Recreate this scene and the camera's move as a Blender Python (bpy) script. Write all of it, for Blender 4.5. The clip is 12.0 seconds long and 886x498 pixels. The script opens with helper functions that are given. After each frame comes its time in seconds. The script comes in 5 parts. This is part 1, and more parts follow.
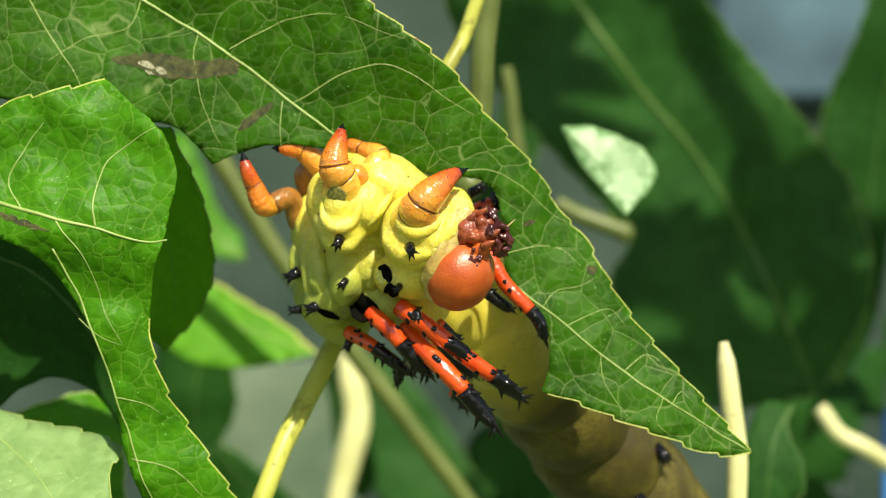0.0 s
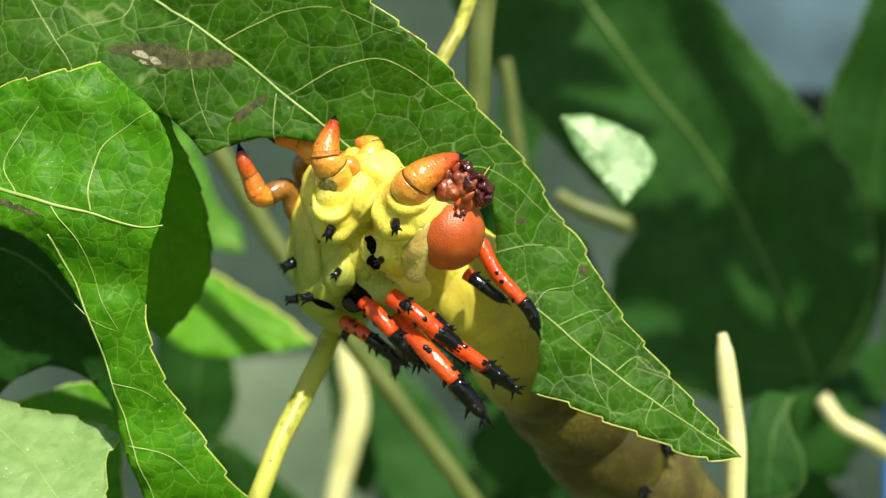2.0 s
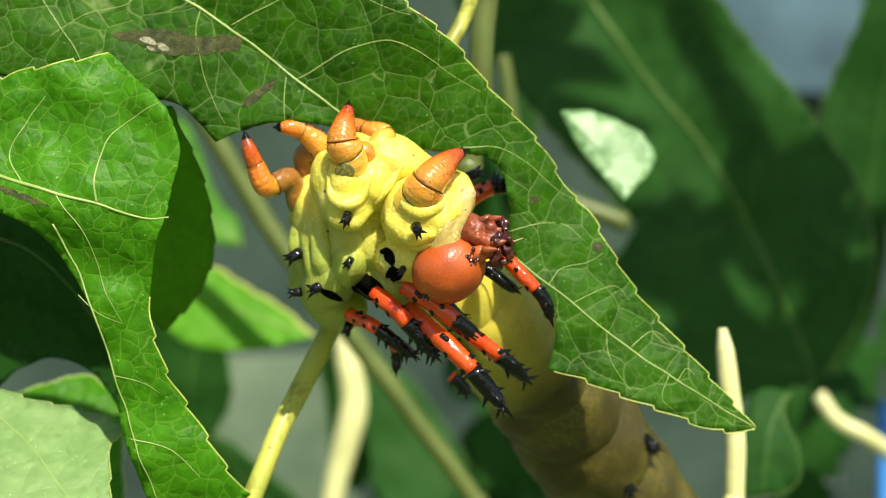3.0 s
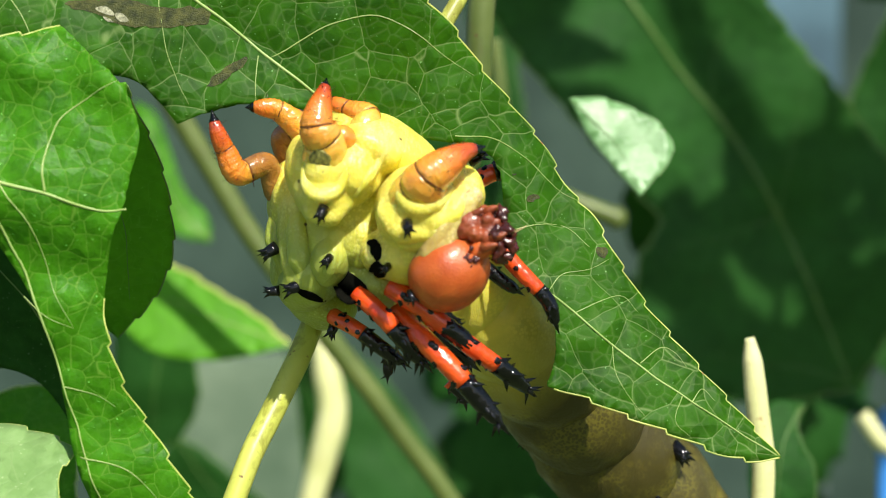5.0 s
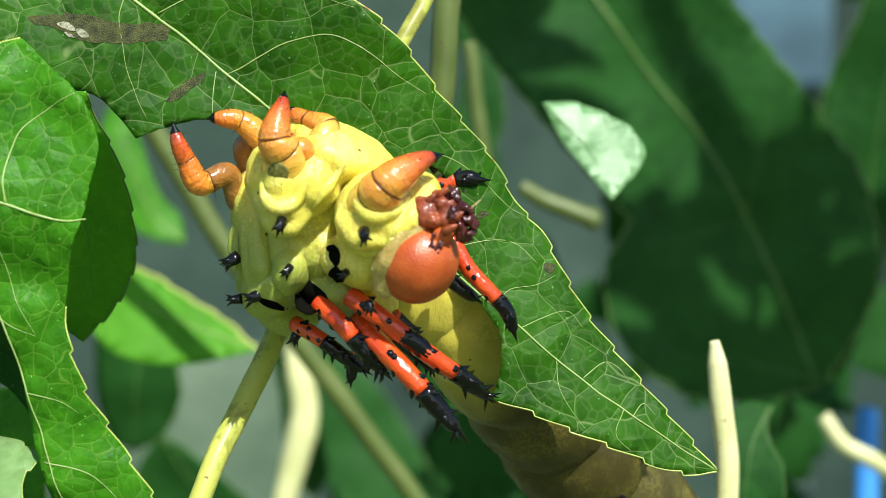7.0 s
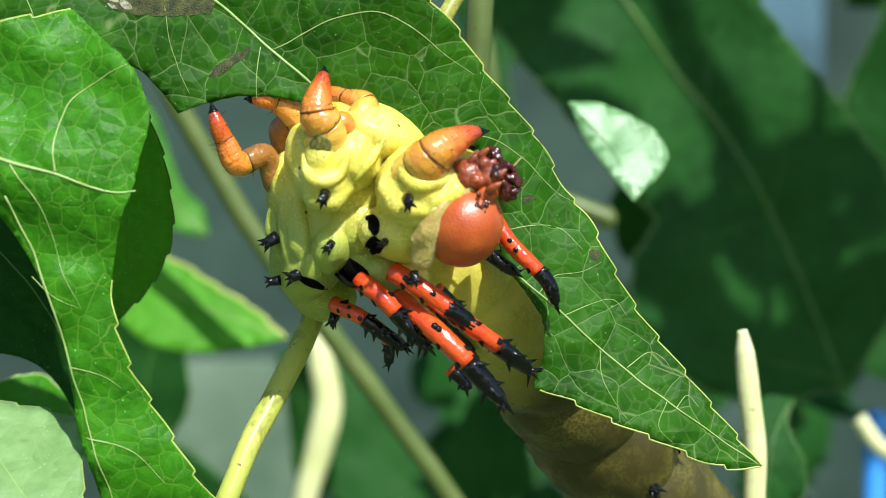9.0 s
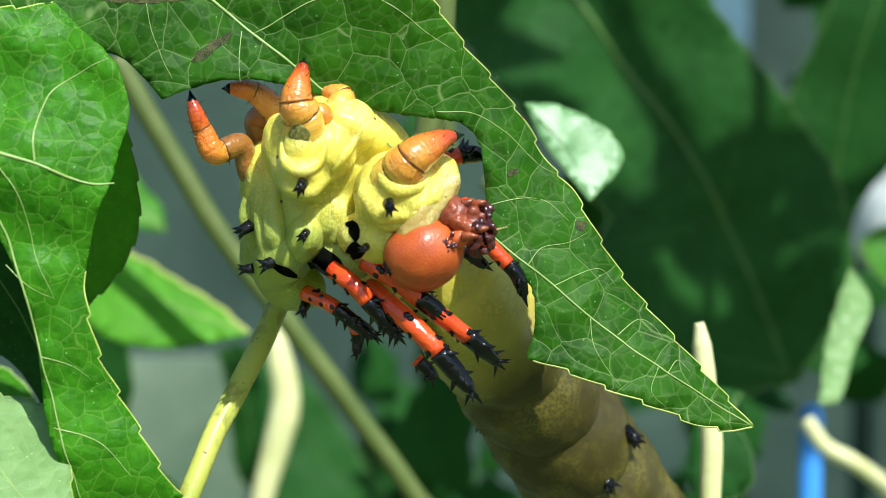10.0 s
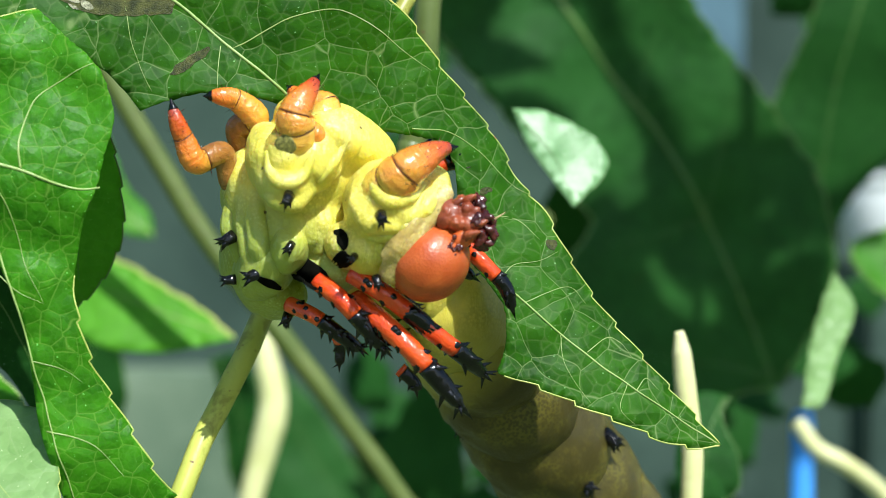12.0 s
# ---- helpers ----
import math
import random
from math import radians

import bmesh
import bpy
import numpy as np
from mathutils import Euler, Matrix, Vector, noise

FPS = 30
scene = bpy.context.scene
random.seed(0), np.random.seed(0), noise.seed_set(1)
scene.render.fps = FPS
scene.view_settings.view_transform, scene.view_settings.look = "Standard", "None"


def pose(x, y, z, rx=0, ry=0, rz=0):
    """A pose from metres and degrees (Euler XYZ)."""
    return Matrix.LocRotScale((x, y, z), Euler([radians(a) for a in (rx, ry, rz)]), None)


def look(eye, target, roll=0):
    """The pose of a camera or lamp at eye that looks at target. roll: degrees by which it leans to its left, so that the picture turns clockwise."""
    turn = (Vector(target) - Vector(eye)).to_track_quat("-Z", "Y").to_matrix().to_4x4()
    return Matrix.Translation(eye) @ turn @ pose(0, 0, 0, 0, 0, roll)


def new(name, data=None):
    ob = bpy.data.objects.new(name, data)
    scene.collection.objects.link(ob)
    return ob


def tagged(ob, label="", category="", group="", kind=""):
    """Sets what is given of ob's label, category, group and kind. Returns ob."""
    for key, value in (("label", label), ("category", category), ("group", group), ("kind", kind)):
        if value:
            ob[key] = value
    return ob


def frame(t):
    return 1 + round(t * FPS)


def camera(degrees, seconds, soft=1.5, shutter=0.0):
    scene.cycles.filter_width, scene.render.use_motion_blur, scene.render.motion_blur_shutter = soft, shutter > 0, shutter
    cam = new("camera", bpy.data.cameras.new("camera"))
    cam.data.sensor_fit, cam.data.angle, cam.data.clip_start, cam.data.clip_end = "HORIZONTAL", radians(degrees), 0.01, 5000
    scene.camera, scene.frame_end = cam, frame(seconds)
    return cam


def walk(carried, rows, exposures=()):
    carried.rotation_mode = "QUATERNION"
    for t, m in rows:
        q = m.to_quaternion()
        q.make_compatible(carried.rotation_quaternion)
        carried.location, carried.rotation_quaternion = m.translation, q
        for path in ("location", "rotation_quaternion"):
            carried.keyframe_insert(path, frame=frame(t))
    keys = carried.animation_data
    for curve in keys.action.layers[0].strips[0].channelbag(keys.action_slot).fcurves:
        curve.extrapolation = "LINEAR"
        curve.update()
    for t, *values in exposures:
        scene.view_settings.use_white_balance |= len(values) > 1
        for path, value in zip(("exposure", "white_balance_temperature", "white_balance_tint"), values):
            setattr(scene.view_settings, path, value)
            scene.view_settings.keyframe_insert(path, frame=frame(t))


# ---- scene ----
cam = camera(30, 12.0, soft=0.8)
cam.data.dof.use_dof = True
cam.data.dof.focus_distance = 0.2150
cam.data.dof.aperture_fstop = 21.0


def glide(carried, centre, rows):
    """Keys a pose from rows of seconds, a shift in millimetres and a turn in degrees about the resting place centre."""
    keyed = []
    for t, x, y, z, ax, ay, az in rows:
        turn = Vector([radians(a) for a in (ax, ay, az)])
        m = Matrix.Rotation(turn.length, 4, turn.normalized()) if turn.length > 1e-9 else Matrix.Identity(4)
        keyed.append((t, Matrix.Translation([0.001 * (c + s) for c, s in zip(centre, (x, y, z))]) @ m))
    return keyed


LENS = pose(0, 0, 0, 90, 0, 0)
walk(cam, [(t, m @ LENS) for t, m in glide(cam, (0, -234.07, 0), [
    (0, 0, 0, 0, 0, 0, 0),
    (0.5, 1.466, -0.986, -0.716, -0.018, 0.19, 0.289),
    (1, 0.585, -0.825, -1.437, 0.03, 0.095, 0.142),
    (1.5, 1.243, -1.003, 0.833, -0.209, 0.26, 0.177),
    (2, 0.944, 0.5, -1.68, -0.041, 0.098, 0.113),
    (2.5, 1.396, -0.725, -0.673, -0.098, 0.13, 0.061),
    (3, -1.143, -0.179, -2.765, -0.037, -0.155, -0.276),
    (5, -4.645, 28.187, -2.195, -0.207, -0.571, -1.353),
    (5.5, -2.543, 29.48, -1.231, -0.663, -0.787, -1.461),
    (6, -3.635, 25.686, -2.092, -0.503, -0.589, -1.645),
    (6.5, -0.326, 24.943, -0.381, -0.507, -0.498, -1.524),
    (7, -0.1, 25.335, -0.303, -0.443, -0.574, -1.517),
    (9, -7.313, 25.185, -5.702, 0.243, -0.769, -2),
    (9.5, -15.288, 24.458, -3.995, -0.441, -1.108, -4.468),
    (10, -13.313, 22.282, -6.422, 0.171, -0.91, -4.606),
    (10.5, -13.522, 21.826, -6.771, 0.265, -0.672, -4.986),
    (11, -11.763, 21.09, -3.231, 0.013, -0.884, -4.909),
    (11.5, -12.711, 21.905, -5.994, 0.286, -1.155, -5.138),
    (12, -11.66, 19.547, -7.366, 0.565, -0.654, -4.688),
])], [(0, 0.18, 7700, 4), (3, 0.18, 7350, 4), (5.5, 0.18, 6700, 5), (9, 0.20, 6100, 3), (12, 0.20, 6100, 3)])

# ---- light ----
SUN = Vector((0.215, -0.63, 0.745)).normalized()
world = bpy.data.worlds.new("sky")
scene.world = world
world.use_nodes = True
sky = world.node_tree.nodes.new("ShaderNodeTexSky")
sky.sky_type, sky.sun_disc = "NISHITA", False
sky.sun_elevation, sky.sun_rotation = math.asin(SUN.z), math.atan2(SUN.x, SUN.y)
back = world.node_tree.nodes["Background"]
world.node_tree.links.new(sky.outputs[0], back.inputs[0])
back.inputs[1].default_value = 0.11
lamp = bpy.data.lights.new("sun", "SUN")
lamp.energy, lamp.angle, lamp.color = 5.2, radians(0.55), (1.0, 0.965, 0.90)
new("sun", lamp).matrix_world = look(SUN * 3, (0, 0, 0))


# ---- materials ----
class Nodes:
    """A node material with a Principled shader, and short words for the nodes in it."""

    def __init__(self, name, rough=0.5, metal=0.0, spec=0.5):
        self.mat = bpy.data.materials.new(name)
        self.mat.use_nodes = True
        self.tree = self.mat.node_tree
        self.shader = self.tree.nodes["Principled BSDF"]
        self.out = self.tree.nodes["Material Output"]
        self.shader.inputs["Roughness"].default_value = rough
        self.shader.inputs["Metallic"].default_value = metal
        self.shader.inputs["Specular IOR Level"].default_value = spec
        self.coord = self.tree.nodes.new("ShaderNodeTexCoord").outputs["Object"]

    def link(self, a, b):
        self.tree.links.new(a, b)

    def noise(self, scale, detail=4.0, rough=0.55, warp=0.0, where=None):
        n = self.tree.nodes.new("ShaderNodeTexNoise")
        n.inputs["Scale"].default_value, n.inputs["Detail"].default_value = scale, detail
        n.inputs["Roughness"].default_value, n.inputs["Distortion"].default_value = rough, warp
        self.link(where or self.coord, n.inputs["Vector"])
        return n.outputs[0]

    def warped(self, scale, amount):
        n = self.tree.nodes.new("ShaderNodeTexNoise")
        n.inputs["Scale"].default_value = scale
        self.link(self.coord, n.inputs["Vector"])
        v = self.tree.nodes.new("ShaderNodeVectorMath")
        v.operation = "MULTIPLY_ADD"
        self.link(n.outputs["Color"], v.inputs[0])
        v.inputs[1].default_value = (amount,) * 3
        self.link(self.coord, v.inputs[2])
        return v.outputs[0]

    def cells(self, scale, where=None, feature="DISTANCE_TO_EDGE"):
        n = self.tree.nodes.new("ShaderNodeTexVoronoi")
        n.feature = feature
        n.inputs["Scale"].default_value = scale
        self.link(where or self.coord, n.inputs["Vector"])
        return n.outputs["Distance"]

    def ramp(self, value, *stops):
        r = self.tree.nodes.new("ShaderNodeValToRGB").color_ramp
        node = self.tree.nodes[-1]
        while len(r.elements) < len(stops):
            r.elements.new(0.5)
        for e, (at, c) in zip(r.elements, stops):
            e.position = at
            e.color = (*c, 1) if len(c) == 3 else c
        self.link(value, node.inputs[0])
        return node.outputs[0]

    def mix(self, factor, a, b, blend="MIX"):
        n = self.tree.nodes.new("ShaderNodeMix")
        n.data_type, n.blend_type = "RGBA", blend
        for value, socket in ((factor, n.inputs[0]), (a, n.inputs[6]), (b, n.inputs[7])):
            if isinstance(value, (int, float)):
                socket.default_value = value
            elif isinstance(value, tuple):
                socket.default_value = (*value, 1)
            else:
                self.link(value, socket)
        return n.outputs[2]

    def bump(self, *layers):
        last = None
        for height, strength, depth in layers:
            n = self.tree.nodes.new("ShaderNodeBump")
            n.inputs["Strength"].default_value, n.inputs["Distance"].default_value = strength, depth
            self.link(height, n.inputs["Height"])
            if last:
                self.link(last, n.inputs["Normal"])
            last = n.outputs[0]
        self.link(last, self.shader.inputs["Normal"])
        return last

    def paint(self, colour):
        if isinstance(colour, tuple):
            self.shader.inputs["Base Color"].default_value = (*colour, 1)
        else:
            self.link(colour, self.shader.inputs["Base Color"])
        return self.mat

    def thin(self, colour, share):
        """Lets light through, as a thin leaf does."""
        t = self.tree.nodes.new("ShaderNodeBsdfTranslucent")
        m = self.tree.nodes.new("ShaderNodeMixShader")
        m.inputs[0].default_value = share
        if isinstance(colour, tuple):
            t.inputs[0].default_value = (*colour, 1)
        else:
            self.link(colour, t.inputs[0])
        self.link(self.shader.outputs[0], m.inputs[1])
        self.link(t.outputs[0], m.inputs[2])
        self.link(m.outputs[0], self.out.inputs[0])


def leaf_material(name, base, dark, vein, glow, share, rough=0.42, net=230.0, lines=1.0, spec=0.4, puff=1.0, width=1.0):
    """A leaf: mottled lamina that bulges between a pale net of veins, with a finer net inside, grazed spots and painted
    pale glints.
    """
    n = Nodes(name, rough, 0.0, spec)
    where = n.warped(120.0, 0.0026)
    tone = n.ramp(n.noise(75.0, 6.0, 0.62), (0.32, dark), (0.68, base))
    field = n.tree.nodes.new("ShaderNodeTexVoronoi")
    field.inputs["Scale"].default_value = net * 3.1
    n.link(where, field.inputs["Vector"])
    tone = n.mix(n.ramp(field.outputs["Color"], (0.25, (0, 0, 0)), (0.95, (0.20, 0.20, 0.20))), tone, tuple(c * 1.7 for c in base))
    tone = n.mix(n.ramp(n.noise(420.0, 3.0), (0.45, (0, 0, 0)), (0.75, (0.8, 0.8, 0.8))), tone, tuple(c * 1.25 for c in base))
    edge = n.cells(net, where)
    wide = n.ramp(edge, (0.0, (0.80 * lines,) * 3), (0.006 * width, (0.40 * lines,) * 3), (0.015 * width, (0, 0, 0)))
    fine = n.ramp(n.cells(net * 3.1, where), (0.0, (0.20 * lines,) * 3), (0.05, (0.07 * lines,) * 3), (0.10, (0, 0, 0)))
    tone = n.mix(fine, tone, vein)
    tone = n.mix(wide, tone, vein)
    # tiny sparkles painted as pale dots of colour
    glint = n.ramp(n.noise(2600.0, 1.0), (0.73, (0, 0, 0)), (0.79, (1, 1, 1)))
    tone = n.mix(glint, tone, tuple(min(1.0, c * 2.6 + 0.14) for c in base))
    flaw = n.ramp(n.noise(170.0, 3.0), (0.69, (0, 0, 0)), (0.80, (0.6, 0.6, 0.6)))
    tone = n.mix(flaw, tone, (0.045, 0.05, 0.010))
    n.paint(tone)
    n.bump((n.ramp(edge, (0.0, (0, 0, 0)), (0.34, (1, 1, 1))), 0.55 * puff, 0.00045), (n.cells(net * 3.1, where), 0.40 * puff, 0.00022), (n.noise(1800.0, 2.0), 0.30, 0.00008))
    n.thin(n.mix(wide, glow, tuple(min(1.0, 1.6 * c) for c in glow)), share)
    return n.mat


def stem_material(name, base, dark, mark, rough=0.4, dapple=0.55):
    n = Nodes(name, rough, 0.0, 0.5)
    tone = n.ramp(n.noise(90.0, 4.0), (0.3, dark), (0.65, base))
    tone = n.mix(n.ramp(n.noise(700.0, 2.0), (0.66, (0, 0, 0)), (0.74, (1, 1, 1))), tone, mark)
    tone = n.mix(n.ramp(n.noise(230.0, 4.0, 0.6, 0.6), (0.52 - 0.1 * (dapple - 0.55), (0, 0, 0)), (0.68 - 0.25 * (dapple - 0.55), (dapple,) * 3)), tone, tuple(0.6 * a + 0.4 * b for a, b in zip(dark, mark)))
    n.paint(tone)
    n.bump((n.noise(900.0, 4.0), 0.3, 0.0002))
    return n.mat


def skin_material(name, base, deep, pale, soft=0.45, frost=0.4, flank_or_shade=None, relief=1.0, lean=(50.0, 0.0, 100.0), span=(0.26, 1.12)):
    """Soft grainy skin; a second tone along lean gives the green flank and, on the abdomen, painted leaf shade."""
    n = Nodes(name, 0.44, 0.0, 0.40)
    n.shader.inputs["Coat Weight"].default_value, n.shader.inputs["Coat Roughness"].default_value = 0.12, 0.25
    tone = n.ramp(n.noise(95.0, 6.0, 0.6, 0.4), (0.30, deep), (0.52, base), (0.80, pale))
    if flank_or_shade:
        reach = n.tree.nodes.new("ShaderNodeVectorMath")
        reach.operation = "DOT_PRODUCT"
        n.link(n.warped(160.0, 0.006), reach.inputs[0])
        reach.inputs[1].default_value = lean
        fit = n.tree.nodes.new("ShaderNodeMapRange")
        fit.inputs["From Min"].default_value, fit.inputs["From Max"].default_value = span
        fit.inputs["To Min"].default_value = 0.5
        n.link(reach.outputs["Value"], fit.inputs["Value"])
        tone = n.mix(n.ramp(fit.outputs["Result"], (0.5, (1, 1, 1)), (1.0, (0, 0, 0))), tone, flank_or_shade)
    grain = n.ramp(n.cells(2100.0, None, "F1"), (0.10, (frost,) * 3), (0.45, (0, 0, 0)))
    patch = n.ramp(n.noise(170.0, 3.0), (0.44, (0, 0, 0)), (0.60, (1, 1, 1)))
    tone = n.mix(n.mix(1.0, grain, patch, "MULTIPLY"), tone, tuple(min(1.0, c * 1.05 + 0.16) for c in pale))
    # shading between the grains, painted as a darker tone
    gap_shade = n.ramp(n.cells(2100.0, None, "F1"), (0.35, (0, 0, 0)), (0.60, (0.30, 0.30, 0.30)))
    tone = n.mix(n.mix(1.0, gap_shade, patch, "MULTIPLY"), tone, tuple(0.5 * c for c in deep))
    dots = n.ramp(n.cells(230.0, None, "F1"), (0.040, (0.9, 0.9, 0.9)), (0.06, (0, 0, 0)))
    n.paint(n.mix(dots, tone, (0.10, 0.06, 0.02)))
    n.shader.inputs["Subsurface Weight"].default_value = soft
    n.shader.inputs["Subsurface Radius"].default_value = (1.0, 0.8, 0.15)
    n.shader.inputs["Subsurface Scale"].default_value = 0.0016
    fold = n.tree.nodes.new("ShaderNodeMapping")
    fold.inputs["Rotation"].default_value = (0.0, 0.7, 0.3)
    fold.inputs["Scale"].default_value = (1.0, 0.6, 0.24)
    n.link(n.coord, fold.inputs[0])
    n.bump((n.noise(200.0, 5.0, 0.6, 1.6, fold.outputs[0]), 0.5 * relief, 0.0013), (n.noise(620.0, 4.0, 0.55, 1.2), 0.16 * relief, 0.0005),
           (n.cells(2100.0, None, "F1"), 0.34 * relief, 0.00018))
    return n.mat


def shell_material(name, base, deep, rough, pits=1500.0, depth=0.0001, coat=0.4, wrinkle=0.3, soft=0.0):
    n = Nodes(name, rough, 0.0, 0.5)
    n.shader.inputs["Subsurface Weight"].default_value = soft
    n.shader.inputs["Subsurface Radius"].default_value = (1.0, 0.45, 0.10)
    n.shader.inputs["Subsurface Scale"].default_value = 0.0011
    n.paint(n.ramp(n.noise(260.0, 5.0), (0.3, deep), (0.65, base)))
    n.shader.inputs["Coat Weight"].default_value, n.shader.inputs["Coat Roughness"].default_value = coat, 0.18
    n.bump((n.cells(pits, None, "F1"), 0.35, depth), (n.noise(500.0, 4.0, 0.6, 0.8), wrinkle, 0.0005))
    return n.mat


def plain_material(name, base, deep, scale, rough=0.8, relief=0.002):
    n = Nodes(name, rough, 0.0, 0.3)
    tone = n.ramp(n.noise(scale, 6.0), (0.3, deep), (0.7, base))
    tone = n.mix(n.ramp(n.noise(scale * 9, 3.0), (0.4, (0, 0, 0)), (0.9, (0.6, 0.6, 0.6))), tone, deep)
    n.paint(tone)
    n.bump((n.noise(scale * 6, 5.0), 0.5, relief))
    return n.mat


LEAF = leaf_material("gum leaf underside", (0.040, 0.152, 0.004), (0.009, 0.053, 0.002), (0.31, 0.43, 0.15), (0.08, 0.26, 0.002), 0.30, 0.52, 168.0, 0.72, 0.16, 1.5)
# lighter copy of the leaf, sunlight is put into its colour
LEAF_NEAR = leaf_material("gum leaf coloured as sunlit", (0.080, 0.310, 0.010), (0.026, 0.145, 0.004), (0.34, 0.55, 0.09), (0.20, 0.54, 0.008), 0.44, 0.44, 400.0, 0.55, 0.22, 0.5, 2.2)
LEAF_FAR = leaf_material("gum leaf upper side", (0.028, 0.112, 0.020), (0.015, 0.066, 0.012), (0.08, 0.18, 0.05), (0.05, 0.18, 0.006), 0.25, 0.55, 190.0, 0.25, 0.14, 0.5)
# darkened copy of the leaf colour, stands in for deep shade
LEAF_SHADED = leaf_material("gum leaf with shade in its colour", (0.020, 0.085, 0.014), (0.010, 0.050, 0.008), (0.05, 0.12, 0.03), (0.03, 0.12, 0.004), 0.2, 0.60, 190.0, 0.25, 0.10, 0.5)
# colour lifted to stand for light passing through the leaf in front
LEAF_BACK = leaf_material("shaded gum leaf with transmitted light in its colour", (0.16, 0.46, 0.034), (0.10, 0.33, 0.018), (0.25, 0.48, 0.10), (0.16, 0.50, 0.014), 0.48, 0.45, 240.0, 0.4, 0.15, 0.6)
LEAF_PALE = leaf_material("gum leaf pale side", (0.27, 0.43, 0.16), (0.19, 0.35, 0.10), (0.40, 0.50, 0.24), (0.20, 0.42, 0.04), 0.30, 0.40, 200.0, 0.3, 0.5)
# pale green with the glare of a sun patch painted in
LEAF_SUN_PATCH = leaf_material("gum leaf with sun glare in its colour", (0.30, 0.52, 0.25), (0.08, 0.26, 0.05), (0.3, 0.45, 0.2), (0.15, 0.40, 0.04), 0.30, 0.40, 190.0, 0.2, 0.6, 0.2)
VEIN = stem_material("pale leaf vein", (0.38, 0.50, 0.16), (0.25, 0.38, 0.09), (0.26, 0.34, 0.07))
# vein copy with shade put into its colour
VEIN_DIM = stem_material("leaf vein dimmed as in shade", (0.12, 0.22, 0.05), (0.08, 0.17, 0.035), (0.14, 0.18, 0.04))
# yellow margin, lightened further with sunlight in the colour
RIM = stem_material("yellow leaf margin lightened as sunlit", (0.58, 0.62, 0.16), (0.34, 0.46, 0.08), (0.36, 0.13, 0.05))
TIP = plain_material("red brown tooth tip", (0.30, 0.06, 0.025), (0.16, 0.03, 0.012), 900.0, 0.4, 0.0001)
SCAR = plain_material("dry olive brown leaf scar", (0.105, 0.110, 0.024), (0.016, 0.024, 0.004), 900.0, 0.45, 0.0006)
SCAR.node_tree.nodes["Principled BSDF"].inputs["Specular IOR Level"].default_value = 0.35
SCAR_PALE = plain_material("papery bleached leaf skin", (0.62, 0.60, 0.42), (0.04, 0.05, 0.015), 2400.0, 0.5, 0.0003)
BARK = stem_material("grey brown twig bark", (0.20, 0.15, 0.09), (0.11, 0.08, 0.05), (0.06, 0.04, 0.03), 0.7)
STEM = stem_material("yellow green petiole", (0.58, 0.60, 0.12), (0.40, 0.45, 0.065), (0.17, 0.085, 0.03), 0.4, 0.9)
# olive stem colour, made darker to stand for shade
STEM_DIM = stem_material("olive green stem darkened as shade", (0.14, 0.18, 0.045), (0.085, 0.125, 0.025), (0.11, 0.08, 0.03))
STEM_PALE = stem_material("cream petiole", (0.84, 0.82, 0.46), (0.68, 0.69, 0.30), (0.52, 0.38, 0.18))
SKIN = skin_material("yellow caterpillar skin", (0.88, 0.74, 0.12), (0.70, 0.62, 0.10), (0.93, 0.86, 0.36), 0.55, 0.25)
SKIN_TURN = skin_material("yellow skin turning green at the flank", (0.87, 0.74, 0.12), (0.66, 0.63, 0.10), (0.93, 0.86, 0.36), 0.55, 0.25, flank_or_shade=(0.38, 0.44, 0.085))
# olive brown end, darkened further: the leaf's shade is in the colour
SKIN_BODY = skin_material("yellow abdomen skin to olive brown darkened as leaf shade", (0.86, 0.72, 0.12), (0.66, 0.58, 0.09), (0.90, 0.82, 0.28), 0.45, 0.03, (0.062, 0.050, 0.010), 0.5, (-25.0, 0.0, 32.0), (-0.86, -0.22))
COLLAR = skin_material("creamy neck skin", (0.66, 0.52, 0.17), (0.46, 0.28, 0.08), (0.78, 0.66, 0.32))
